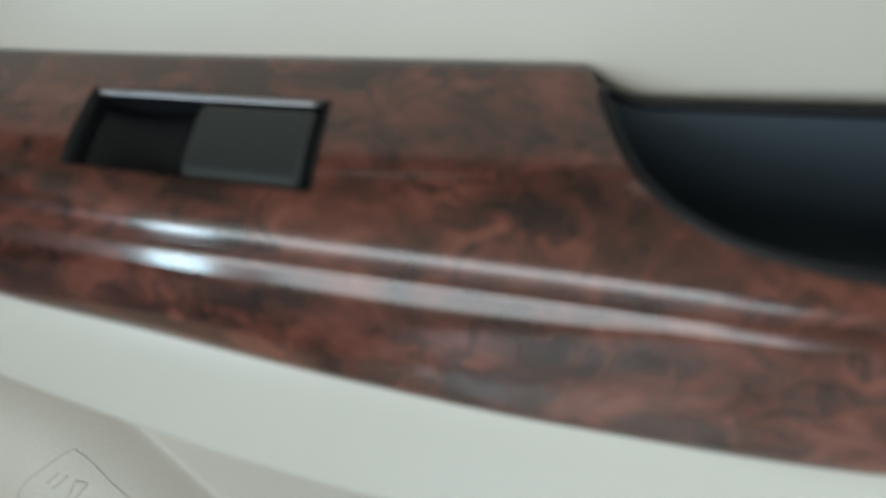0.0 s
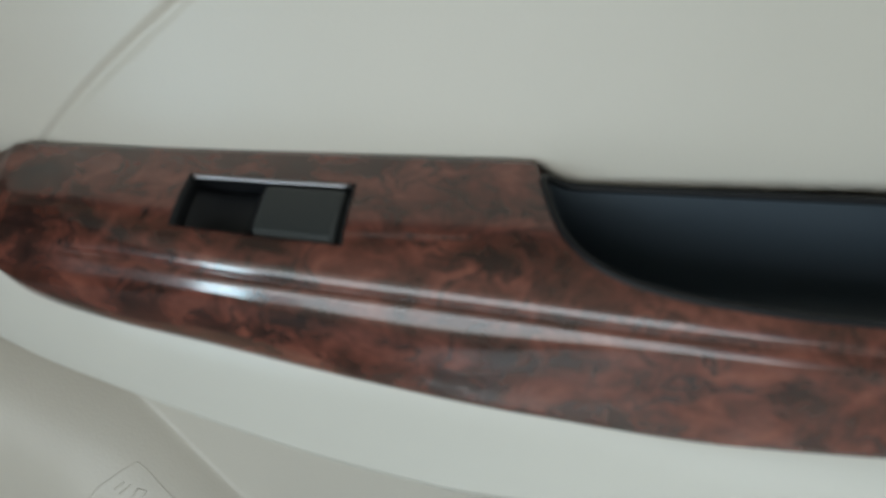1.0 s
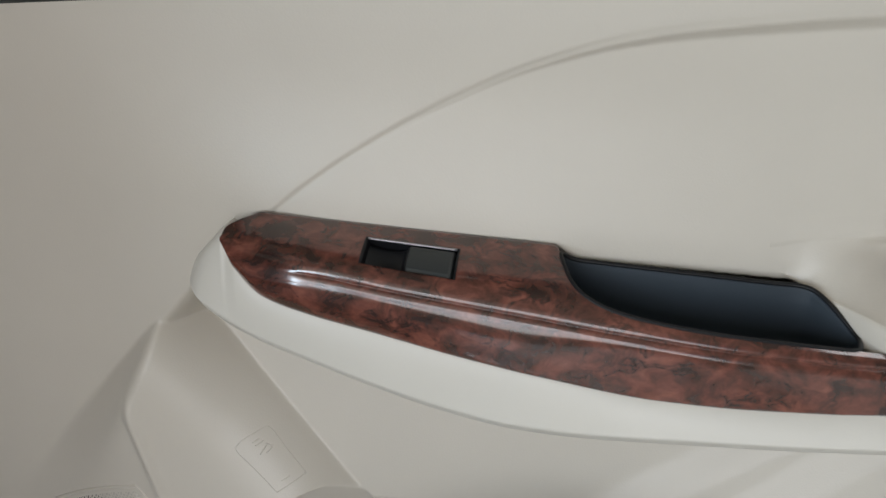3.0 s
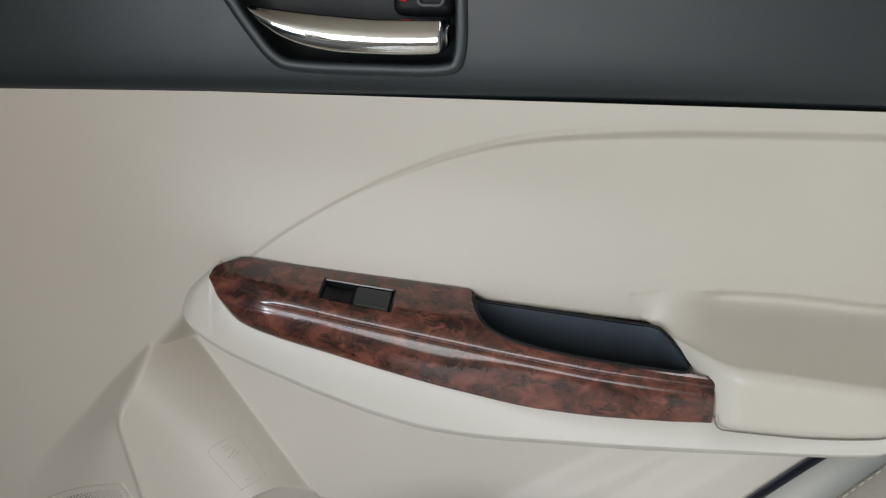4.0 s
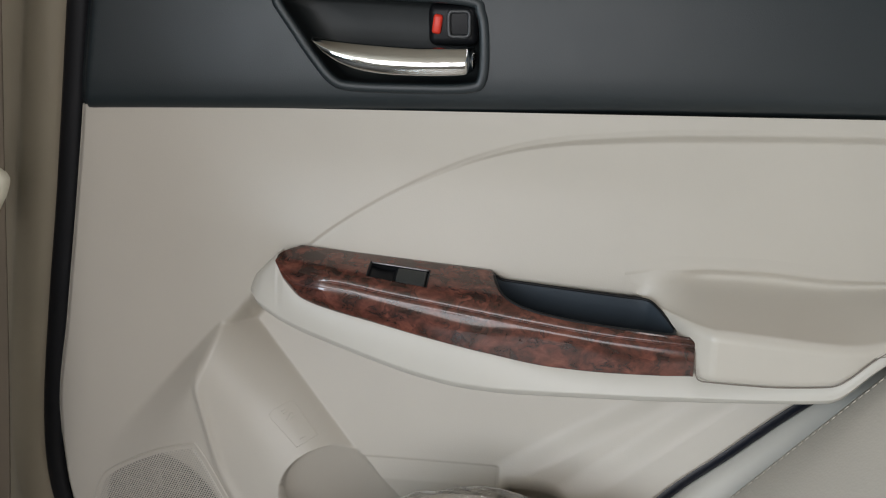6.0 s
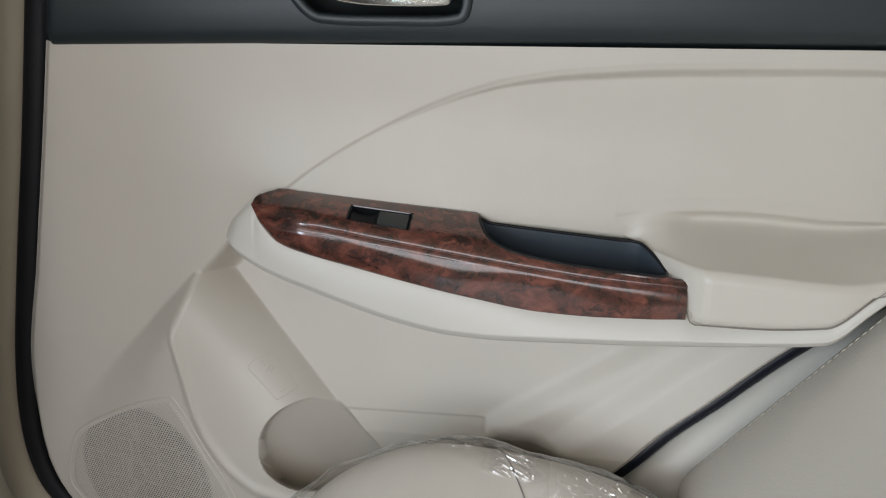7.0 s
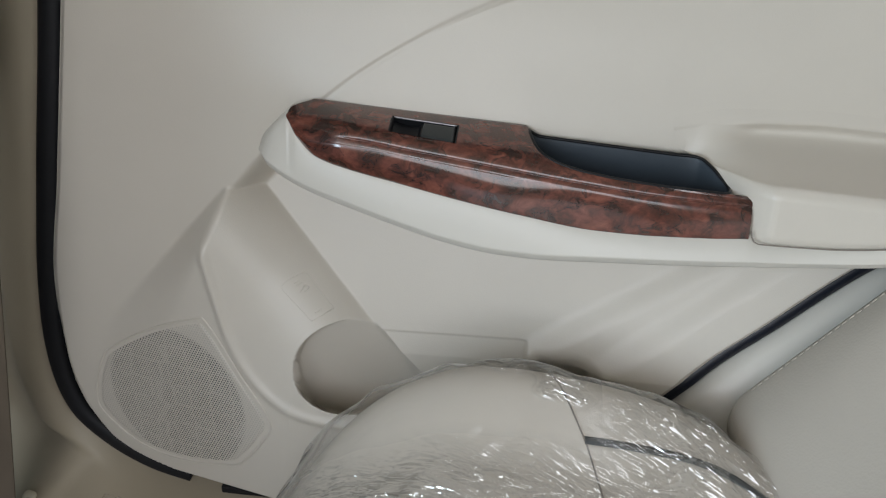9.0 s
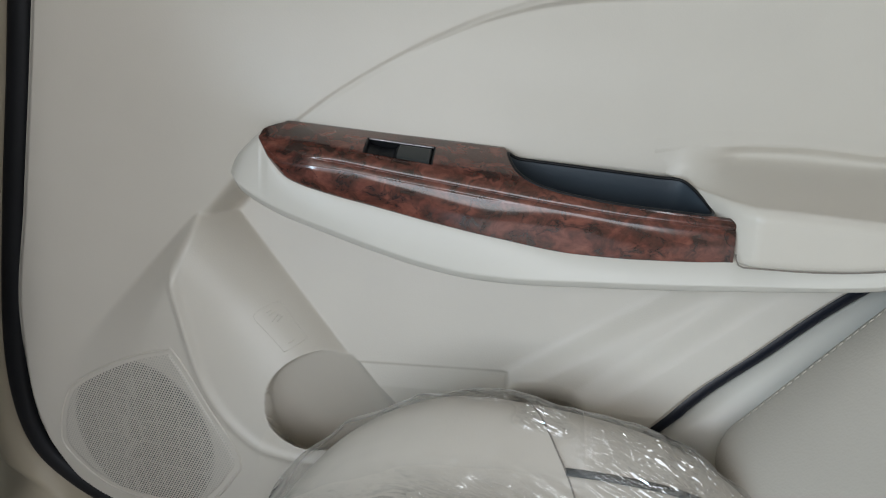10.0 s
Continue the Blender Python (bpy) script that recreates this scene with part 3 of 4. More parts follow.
for x in np.concatenate([np.linspace(0.320, 0.3772, 64), np.linspace(0.3780, 0.400, 34), np.linspace(0.402, 0.64, 90)]):
    # the pad swells out of the panel beside the cup and stands fully out past the trim's end
    swell = float(sstep(0.322, 0.396, x))
    xf = max(x, 0.386)
    front, top, rim = float(pad_front(xf)), float(pad_top(xf)), float(pad_rim(x))
    wz = float(wood_low_z(max(x, 0.3785))) + 0.0006
    flush = lambda z: float(panel_y(min(x, 0.6), max(z, 0.530), 0.0))
    yb, r = flush(rim), 0.010
    scoop = 0.015 * float(sstep(0.344, 0.390, x) * (1 - sstep(0.54, 0.63, x)))
    line = [(flush(rim + 0.024) + 0.0010, rim + 0.024), (flush(rim + 0.014) + 0.0001, rim + 0.014), (flush(rim + 0.008) - 0.0001, rim + 0.008), (yb - 0.0002, rim + 0.003), (yb - 0.0002, rim)]
    for i in range(1, 31):
        a = math.pi / 2 * i / 30
        hollow = scoop * float(sstep(0.0, 0.34, i / 30) * (1 - sstep(0.34, 0.95, i / 30)))
        line.append((yb + (front + r - yb) * (1 - math.cos(a) ** 1.12) + hollow, top + (rim - top) * (1 - math.sin(a) ** 1.25)))
    for i in range(1, 13):
        a = math.pi / 2 * i / 12
        line.append((front + r - r * math.sin(a), top - r + r * math.cos(a)))
    for t in (0.3, 0.6, 0.85):
        line.append((front, (top - r) * (1 - t) + (wz + 0.003) * t))
    line += [(front + 0.0004, wz + 0.0014), (front + 0.0022, wz + 0.0003), (front + 0.012, wz + 0.0006)]
    floor_z = float(cup_side(x)) if x < 0.3775 else 0.0
    row = []
    for k, (y, z) in enumerate(line):
        z = max(z, floor_z)
        if k > 4:
            bed = float(panel_y(min(x, 0.338), max(z, 0.530), 0.0))
            y = bed + (y - bed) * swell
        row.append((x, y, z))
    pad.append(row)
under(grid_object("elbow_pad", pad, CREAM, label="cream grained padded elbow rest"))

seam_path = [(0.3785, -0.0828, 0.4800), (0.3792, -0.0838, 0.4755), (0.3810, -0.0850, 0.4722), (0.3845, -0.0860, 0.4708)]
seam_path += [(x, float(pad_front(x)) + 0.0004, float(wood_low_z(x)) + 0.0004) for x in np.linspace(0.389, 0.56, 50)]
under(sweep("pad_seam", seam_path, round_section(0.0011, 0.0012, 8), SEAM, None, "thin dark seam under the elbow rest"))

# ---- burl wood trim ----
back_y = curve_fn([(0.0, -0.0420), (0.004, -0.037), (0.012, -0.029), (0.025, -0.0247), (0.1, -0.0236), (0.2, -0.0248), (0.38, -0.022)])
back_z = curve_fn([(0.0, 0.5475), (0.001, 0.5502), (0.003, 0.5525), (0.009, 0.5540), (0.016, 0.5552), (0.0195, 0.5563), (0.025, 0.5557), (0.1, 0.5485), (0.2, 0.5399), (0.38, 0.521)])
crest_y = curve_fn([(0.0, -0.0443), (0.02, -0.052), (0.054, -0.0598), (0.122, -0.0672), (0.191, -0.0702), (0.237, -0.0728), (0.304, -0.0740), (0.38, -0.0735)])
crest_z = curve_fn([(0.0, 0.5480), (0.02, 0.543), (0.054, 0.5410), (0.122, 0.5328), (0.191, 0.5231), (0.237, 0.5170), (0.304, 0.5087), (0.38, 0.5026)])
notch = curve_fn([(0.0, 0.0), (0.1985, 0.0), (0.2005, 0.04), (0.204, 0.27), (0.209, 0.52), (0.217, 0.70), (0.230, 0.83), (0.25, 0.90), (0.28, 0.93), (0.38, 0.94)])


def top_point(x, s, lift=0.0):
    """A point of the trim's upper face: s 0 at its back edge, 1 at the crest."""
    y = float(back_y(x)) * (1 - s) + float(crest_y(x)) * s
    z = float(back_z(x)) * (1 - s) + float(crest_z(x)) * s
    n = Vector((0.1, -0.45, 0.88)).normalized()
    bulge = (3 * s - s * s - 2 * s ** 3) * float(sstep(0.0, 0.05, x) * (1 - 0.7 * sstep(0.25, 0.37, x)))
    return Vector((x, y, z)) + Vector((0, -0.0040, 0.0019)) * bulge + n * lift


SW_X0, SW_X1, SW_S0, SW_S1 = 0.0900, 0.1440, 0.27, 0.77
xs = np.unique(np.concatenate([np.linspace(0.0, 0.03, 40), np.linspace(0.03, 0.196, 170), np.linspace(0.196, 0.235, 70), np.linspace(0.235, 0.3775, 110), [SW_X0, SW_X1]]))
n_top = 29
prof, keep = [], []
for x in xs:
    s0 = float(notch(x))
    ring = []
    p0 = top_point(x, s0)
    kt = min(1.0, x / 0.012)
    ring.append(p0 + Vector((0, 0.002, -0.005)) * kt)
    ring.append(p0 + Vector((0, 0.0003, -0.0012)) * kt)
    for k in range(n_top):
        s = s0 + (1 - s0) * k / (n_top - 1)
        ring.append(top_point(x, s))
    c = Vector((x, float(crest_y(x)), float(crest_z(x))))
    w = Vector((x, float(wood_low_y(x)) - 0.0012, float(wood_low_z(x))))
    k = min(1.0, (c - w).length / 0.022)
    g = float(sstep(0.040, 0.075, x))
    p = Vector(ring[-1])
    steps = ((0.7, 40, 36), (0.7, 48, 40), (0.8, 54, 44), (1.0, 58, 48), (0.8, 62, 52), (1.1, 71, 54), (0.5, 92, 56), (0.6, 128, 58), (0.5, 122, 60), (0.5, 62, 61),
             (0.6, 18, 62), (0.5, 34, 63), (0.7, 50, 64), (1.0, 56, 65), (1.0, 60, 66), (0.6, 66, 67), (0.6, 71, 68))
    for size, deep, plain in steps:
        a = radians(plain + (deep - plain) * g)
        p = p + Vector((0, -math.cos(a), -math.sin(a))) * (size * 0.001 * k)
        ring.append(p.copy())
    e = p.copy()
    swell = 0.0064 - 0.0040 * float(sstep(0.16, 0.26, x))
    for q in range(1, 19):
        t = (q / 18) ** 1.4
        ring.append(e + (w - e) * t + Vector((0, -1, 0.3)) * (swell * k * t ** 0.8 * (1 - t)))
    ring.append(w + Vector((0, 0.0012 * k, -0.0014 * k)))
    ring.append(w + Vector((0, 0.006 * k, -0.0010 * k)))
    prof.append(ring)
for i in range(len(xs) - 1):
    xm = (xs[i] + xs[i + 1]) / 2
    row = []
    for j in range(len(prof[0]) - 1):
        sm = (j - 1.5) / (n_top - 1)
        row.append(not (SW_X0 < xm < SW_X1 and SW_S0 < sm < SW_S1 and 2 <= j < n_top + 1))
    keep.append(row)
wood = under(grid_object("wood_trim", prof, WOOD, label="glossy dark red-brown burl wood trim", keep=keep))
# end face of the trim
end = [Vector(p) for p in prof[-1]]
under(mesh_object("trim_end", end + [p + Vector((-0.004, 0.01, 0)) for p in end],
                  [(i, i + 1, len(end) + i + 1, len(end) + i) for i in range(len(end) - 1)] + [tuple(range(len(end)))], WOOD))

# ---- window switch in its well ----
a0, a1 = 8 / (n_top - 1), 22 / (n_top - 1)


def well_point(x, s, d):
    """A point d below the trim's upper face."""
    return top_point(x, s) + Vector((0, 0.42, -0.9)) * d


switch = under(new("window_switch"))
tagged(switch, "black window switch in a chrome-edged well")
ring_xs = [(SW_X0, a0), (SW_X1, a0), (SW_X1, a1), (SW_X0, a1)]
outline = []
for (x0, s0), (x1, s1) in zip(ring_xs, ring_xs[1:] + ring_xs[:1]):
    for k in range(12):
        outline.append((x0 + (x1 - x0) * k / 12, s0 + (s1 - s0) * k / 12))
mx, ms = (SW_X0 + SW_X1) / 2, (a0 + a1) / 2
levels = []
for shrink, d in ((1.04, -0.0004), (1.0, 0.0), (0.985, 0.0008), (0.96, 0.004), (0.94, 0.008), (0.9, 0.0095), (0.4, 0.0095), (0.02, 0.0095)):
    levels.append([well_point(mx + (x - mx) * shrink, ms + (s - ms) * shrink, d) for x, s in outline])
well = grid_object("well", levels, BLACK, close_v=True, flip=True)
well.parent = switch
chrome = sweep("chrome_edge", [well_point(SW_X0 + 0.0004 + (SW_X1 - SW_X0 - 0.0012) * k / 20, a0 + 0.002, 0.0004) for k in range(21)],
               round_section(0.0015, 0.0014, 10), EDGE, switch, "thin chrome edge", up=(0, -0.45, 0.9))
# the rocker: a flat raised half and a finger dish
rock = []
x_mid, x_end = 0.1155, SW_X1 - 0.0012
for x in np.concatenate([np.linspace(SW_X0 + 0.0012, x_mid - 0.0012, 22), np.linspace(x_mid - 0.0006, x_mid + 0.0012, 6), np.linspace(x_mid + 0.002, x_end - 0.0012, 14), np.linspace(x_end - 0.0008, x_end, 4)]):
    line = []
    u = (x - SW_X0) / (x_mid - SW_X0)
    for s in np.concatenate([[a0 + 0.012], np.linspace(a0 + 0.02, a1 - 0.02, 14), [a1 - 0.012]]):
        v = (s - a0) / (a1 - a0)
        if x < x_mid:
            d = 0.0035 + 0.0050 * math.sin(math.pi * min(1, u)) ** 0.7 * (0.55 + 0.45 * v)
            d = d * (1 - sstep(x_mid - 0.003, x_mid, x)) + 0.0012 * sstep(x_mid - 0.003, x_mid, x)
        else:
            d = 0.0002 + 0.003 * float(sstep(x_end - 0.0012, x_end, x)) + 0.001 * (1 - float(sstep(x_mid, x_mid + 0.001, x)))
        if v < 0.06 or v > 0.94:
            d += 0.0018
        line.append(well_point(x, s, d))
    rock.append(line)
split = 25
grid_object("finger_dish", rock[:split + 1], BLACK, switch, "black finger dish")
grid_object("rocker", rock[split:], SWITCH, switch, "dark grey rocker plate")

# ---- pull cup ----
mouth = []
for x in np.linspace(0.2015, 0.360, 46):
    mouth.append(top_point(x, float(notch(x)), -0.0012))
for p in ((0.3632, -0.056, 0.5030), (0.3575, -0.049, 0.5085), (0.3504, -0.040, 0.5150), (0.3427, -0.031, 0.5195), (0.3340, -0.0280, 0.5200)):
    mouth.append(Vector(p))
for x in np.linspace(0.325, 0.2085, 34):
    mouth.append(Vector((x, -0.0275, 0.5312 - 0.097 * (x - 0.2085))))
mouth.append(Vector((0.2045, -0.0280, 0.5345)))
# evenly spaced, its corners rounded off
path = np.array([tuple(p) for p in mouth + mouth[:1]])
way = np.concatenate([[0], np.cumsum(np.linalg.norm(np.diff(path, axis=0), axis=1))])
path = np.stack([np.interp(np.linspace(0, way[-1], 300, endpoint=False), way, path[:, k]) for k in range(3)], axis=1)
for _ in range(14):
    path = 0.5 * path + 0.25 * (np.roll(path, 1, 0) + np.roll(path, -1, 0))
mouth = [Vector(p) for p in path]
mc = sum(mouth, Vector()) / len(mouth)
levels = []
for shrink, d, thick in ((1.035, -0.001, 0.0), (1.0, -0.0012, 0.0), (0.985, 0.0005, 0), (0.965, 0.004, 0), (0.94, 0.012, 0), (0.92, 0.024, 0), (0.88, 0.034, 0), (0.78, 0.040, 0), (0.5, 0.042, 0), (0.05, 0.042, 0)):
    row = []
    for p in mouth:
        q = mc + Vector(((p.x - mc.x) * (1 - (1 - shrink) * 0.55), (p.y - mc.y) * shrink, (p.z - mc.z) * (1 - (1 - shrink) * 0.8)))
        row.append(q + Vector((0, 0.10, -0.995)) * d)
    levels.append(row)
under(grid_object("pull_cup", levels, CUP, label="dark slate plastic pull cup", close_v=True, flip=True))
under(sweep("cup_rim", [p + Vector((0, -0.0004, 0.0006)) for p in mouth], round_section(0.0026, 0.0024, 8), BLACK, None, "black cup rim", closed=True, up=(0, -0.45, 0.9)))

# ---- inner door handle ----
handle = under(new("inner_handle"))
tagged(handle, "chrome door pull in a black recessed bezel")
sweep("bezel_rim", [(x, -0.0165 + 0.004 * float(sstep(0.71, 0.785, z)), z) for x, z in rim_loop], round_section(0.009, 0.008, 12), CHARCOAL, handle, "charcoal bezel rim", closed=True)
hc = np.array((0.105, 0.742))
levels = []
for shrink, y in ((1.0, -0.014), (0.975, -0.006), (0.95, 0.008), (0.9, 0.016), (0.7, 0.019), (0.35, 0.020), (0.0003, 0.020)):
    levels.append([(hc[0] + (x - hc[0]) * shrink, y, hc[1] + (z - hc[1]) * shrink) for x, z in rim_loop])
grid_object("recess", levels, RECESS, handle, "black recess", close_v=True, flip=True)
lev_top = curve_fn([(0.040, 0.7465), (0.06, 0.7440), (0.10, 0.7405), (0.14, 0.7385), (0.180, 0.7385)])
lev_low = curve_fn([(0.040, 0.7455), (0.05, 0.7345), (0.065, 0.7255), (0.085, 0.7195), (0.11, 0.7165), (0.15, 0.7155), (0.172, 0.7160), (0.180, 0.7190)])
bar = []
for x in np.concatenate([np.linspace(0.040, 0.17, 60), np.linspace(0.171, 0.1802, 14)]):
    zt, zb = float(lev_top(x)), float(lev_low(x))
    out = -0.022 - 0.006 * math.sin(math.pi * (x - 0.04) / 0.14) + 0.008 * float(sstep(0.175, 0.1802, x))
    h = zt - zb
    ring = [(0.0, zt - 0.15 * h), (out + 0.004, zt), (out + 0.0015, zt + 0.0002), (out, zt - 0.0012)]
    for t in (0.12, 0.25, 0.4, 0.55, 0.7, 0.82, 0.92):
        ring.append((out - 0.0048 * math.sin(math.pi * t) * min(1, h / 0.015) - 0.0035 * t, zt - 0.0012 - (h - 0.0012) * t))
    ring += [(out - 0.003, zb), (0.0, zb + 0.2 * h)]
    bar.append([(x, y, z) for y, z in ring])
grid_object("lever", bar, CHROME, handle, "curved chrome lever", close_v=True)
bm = bmesh.new()
rounded_box(bm, (0.044, 0.016, 0.036), (0.161, 0.004, 0.756), 0.007, 4)
lock = part("lock_slider", bm, BLACK, handle, "black lock slider with red mark")
bm = bmesh.new()
rounded_box(bm, (0.0080, 0.006, 0.0165), (0, 0, 0), 0.0022, 2, Matrix.Rotation(radians(9), 3, 'Y'))
bmesh.ops.translate(bm, vec=(0.1475, -0.0045, 0.757), verts=bm.verts)
part("red_mark", bm, RED, lock, "red unlocked mark")
sq = loop_points([(0.1585, 0.7665), (0.166, 0.7675), (0.1745, 0.7665), (0.1755, 0.757), (0.1745, 0.7475), (0.166, 0.7465), (0.1585, 0.7475), (0.1575, 0.757)], 48)
sweep("slider_frame", [(x, -0.0045, z) for x, z in sq], round_section(0.0040, 0.0045, 10), SLIDER, lock, "grey raised frame", closed=True)

# ---- speaker grille ----
g_rim = loop_points([(-0.2399, 0.2566), (-0.2213, 0.2781), (-0.1584, 0.3173), (-0.1114, 0.3370), (-0.0982, 0.3345), (-0.0681, 0.2848), (-0.0400, 0.2360), (-0.0500, 0.2100),
                     (-0.0734, 0.1800), (-0.0935, 0.1665), (-0.1598, 0.1560), (-0.2090, 0.1635), (-0.2490, 0.1925), (-0.2525, 0.2183)], 140)
gc = np.array((-0.145, 0.245))
g_loop = gc + (g_rim - gc) * 0.955
levels = []
for k in range(34):
    f = 1 - k / 33.5
    ring = []
    for x, z in g_loop:
        gx, gz = gc + (np.array((x, z)) - gc) * f
        ring.append((gx, float(panel_y(gx, gz)) - (0.0012 if f < 0.985 else 0.0002 if f < 0.999 else -0.002), gz))
    levels.append(ring)
under(grid_object("speaker_grille", levels, GRILLE, label="perforated cream speaker grille", close_v=True, flip=True))
under(sweep("grille_rim", [(x, float(panel_y(x, z)) + 0.0004, z) for x, z in g_rim], round_section(0.003, 0.003, 8), CREAM, None, closed=True))

# raised moulding mark above the bottle holder: unreadable characters as bars
mark = under(new("moulded_mark"))
tagged(mark, "faint raised moulding mark with bars")


def facet_line(pts, n):
    return [(x, float(panel_y(x, z)) - 0.0001, z) for x, z in loop_points(pts, n, closed=False)]


sweep("mark_frame", facet_line([(0.0055, 0.3444), (-0.0082, 0.3579), (-0.0227, 0.3725), (-0.0222, 0.3772), (-0.0170, 0.3805), (-0.0056, 0.3843), (-0.0007, 0.3821), (0.0106, 0.3682), (0.0240, 0.3530)], 70),
      round_section(0.0007, 0.0004, 6), CREAM, mark)
for a, b in (((0.0055, 0.3444), (0.0240, 0.3527)), ((0.0085, 0.3510), (0.0133, 0.3533)), ((-0.0125, 0.3768), (-0.0085, 0.3786)), ((-0.0105, 0.3745), (-0.0055, 0.3768)),
             ((-0.0070, 0.3690), (-0.0030, 0.3745)), ((-0.0030, 0.3745), (0.0010, 0.3725)), ((0.0010, 0.3725), (-0.0030, 0.3690))):
    sweep("bar", facet_line([a, ((a[0] + b[0]) / 2, (a[1] + b[1]) / 2), b], 9), round_section(0.0009, 0.0006, 6), CREAM, mark)

# ---- seals ----
seal_line = loop_points([(-0.141, 0.985), (-0.168, 0.86), (-0.197, 0.73), (-0.229, 0.59), (-0.260, 0.464), (-0.2875, 0.34), (-0.297, 0.25), (-0.287, 0.186), (-0.254, 0.145),
                         (-0.210, 0.116), (-0.165, 0.101)], 120, closed=False)
path = [(x, 0.003, z) for x, z in seal_line]
under(sweep("front_seal", path, round_section(0.022, 0.017, 12), RUBBER, None, "black rubber door seal"))
path = []
for z in np.linspace(0.12, 0.56, 60):
    x = float(right_edge(z))
    path.append((x + 0.0065, float(lower_y(z)) - 0.003, z - 0.0025))
under(sweep("rear_seal", path, round_section(0.0118, 0.009, 12, 3.4), SHEEN_RUBBER, None, "black rubber door seal"))

# ---- body trims round the door ----
trim_line = np.concatenate([[(-0.08, 1.27)], seal_line, [(-0.10, 0.0965), (-0.02, 0.095), (0.1, 0.095), (0.3, 0.095), (0.6, 0.095)]])
P = []
for i, (x, z) in enumerate(trim_line):
    q0, q1 = trim_line[max(i - 1, 0)], trim_line[min(i + 1, len(trim_line) - 1)]
    t = (q1 - q0) / np.linalg.norm(q1 - q0)
    nx, nz = t[1], -t[0]
    if nx > 0.001 and z > 0.12 or nz > 0.5:
        nx, nz = -nx, -nz
    turn = float(sstep(0.35, 0.97, -nz))
    row = []
    for d, y in ((0.006, 0.014), (0.010, -0.002), (0.015, -0.008), (0.026, -0.012), (0.038, -0.013), (0.046, -0.009), (0.056, 0.004), (0.075, 0.028), (0.13, 0.045), (0.4, 0.055)):
        dd = d if turn < 0.01 else d * (1 - 0.80 * turn)
        row.append((x + nx * dd, y * (1 - turn) + turn * (0.02 - d * 0.8) , z + nz * dd))
    P.append(row)
tagged(grid_object("pillar_trim", P, PILLAR, label="beige plastic trim of the centre pillar and sill"), kind="structure")
bm = bmesh.new()
rounded_box(bm, (0.058, 0.016, 0.010), (-0.098, -0.004, 0.0935), 0.002, 2)
clip = part("sill_strip", bm, RUBBER, None)
tagged(clip, "short black rubber strip lying on the sill trim", "rubber strip")

# wheel arch trim behind the door
P = []
for z in np.linspace(0.05, 0.72, 90):
    row = []
    x0 = float(right_edge(max(z, 0.1))) + 0.014
    for d, y in ((0.0, 0.014), (0.004, 0.0), (0.012, -0.006), (0.03, -0.008), (0.045, -0.012), (0.06, -0.022), (0.075, -0.036), (0.10, -0.045), (0.3, -0.06), (0.6, -0.07)):
        row.append((x0 + d, y + float(lower_y(z)) - 0.008, z - 0.006))
    P.append(row)
tagged(grid_object("wheel_arch_trim", P, CREAM_SATIN, label="cream satin trim over the wheel arch"), kind="structure")

# ---- seat belt on the pillar ----
belt = thing("seat_belt", "brown webbing seat belt with an ivory guide on the pillar", "seat belt", (-0.33, -0.04, 0.3))
binv = Matrix.Translation((0.33, 0.04, -0.3))
belt_x = curve_fn([(0.05, -0.352), (0.335, -0.296), (0.505, -0.265), (0.65, -0.240), (1.15, -0.150)])
w = sweep("webbing", [(float(belt_x(z)), -0.10, z) for z in np.linspace(0.06, 1.15, 50)], round_section(0.048, 0.0016, 12), WEBBING, belt, "brown woven webbing")
w.matrix_parent_inverse = binv
levels = []
for y, k in ((-0.096, 0.94), (-0.099, 1.0), (-0.107, 1.0), (-0.1105, 0.95), (-0.112, 0.8), (-0.1125, 0.02)):
    levels.append([(-0.2525 + (x + 0.2525) * k, y, 0.6225 + (z - 0.6225) * k) for x, z in
                   loop_points([(-0.288, 0.606), (-0.250, 0.5995), (-0.2345, 0.6005), (-0.2265, 0.607), (-0.2155, 0.628), (-0.2165, 0.637), (-0.225, 0.6435), (-0.25, 0.6475), (-0.288, 0.650), (-0.292, 0.63)], 60)])
g = grid_object("guide", levels, IVORY, belt, "ivory plastic guide", close_v=True)
g.matrix_parent_inverse = binv


# ---- rear seat ----
cushion_crest = curve_fn([(-0.04, 0.225), (0.0, 0.268), (0.03, 0.300), (0.06, 0.325), (0.095, 0.347), (0.132, 0.361), (0.182, 0.371), (0.22, 0.369), (0.269, 0.361), (0.322, 0.350),
                          (0.366, 0.338), (0.40, 0.323), (0.45, 0.304), (0.52, 0.28)])
CU, CV, CA, CB, CP, CK = 0.235, -0.382, 0.289, 0.312, 3.0, 10


def cushion_top(x, y):
    return float(cushion_crest(x + 0.007)) + 0.029 - 0.055 * float(sstep(-0.07, -0.23, y))


def cushion_point(u, v, grow=0.0, wrinkle=0.0):
    """u: angle in plan, v: 0 at the rim below, 1 at the crown."""
    c, s = math.cos(u), math.sin(u)
    rx = abs(c) ** (2 / CP) * (1 if c >= 0 else -1)
    ry = abs(s) ** (2 / CP) * (1 if s >= 0 else -1)
    k = 1 - v ** 1.8
    hgt = (1 - k ** CK) ** (1 / 2.2) if k < 1 else 0.0
    x, y = CU + (CA + grow) * rx * k, CV + (CB + grow) * ry * k
    z = 0.10 + (cushion_top(x, y) + grow - 0.10) * hgt
    if wrinkle:
        n = noise.noise((x * 24, y * 14, z * 14)) + 0.5 * noise.noise((x * 60, y * 40, z * 30))
        f = wrinkle * n
        x, y, z = x + rx * f * k, y + ry * f * k, z + f * hgt
    return (x, y, z)


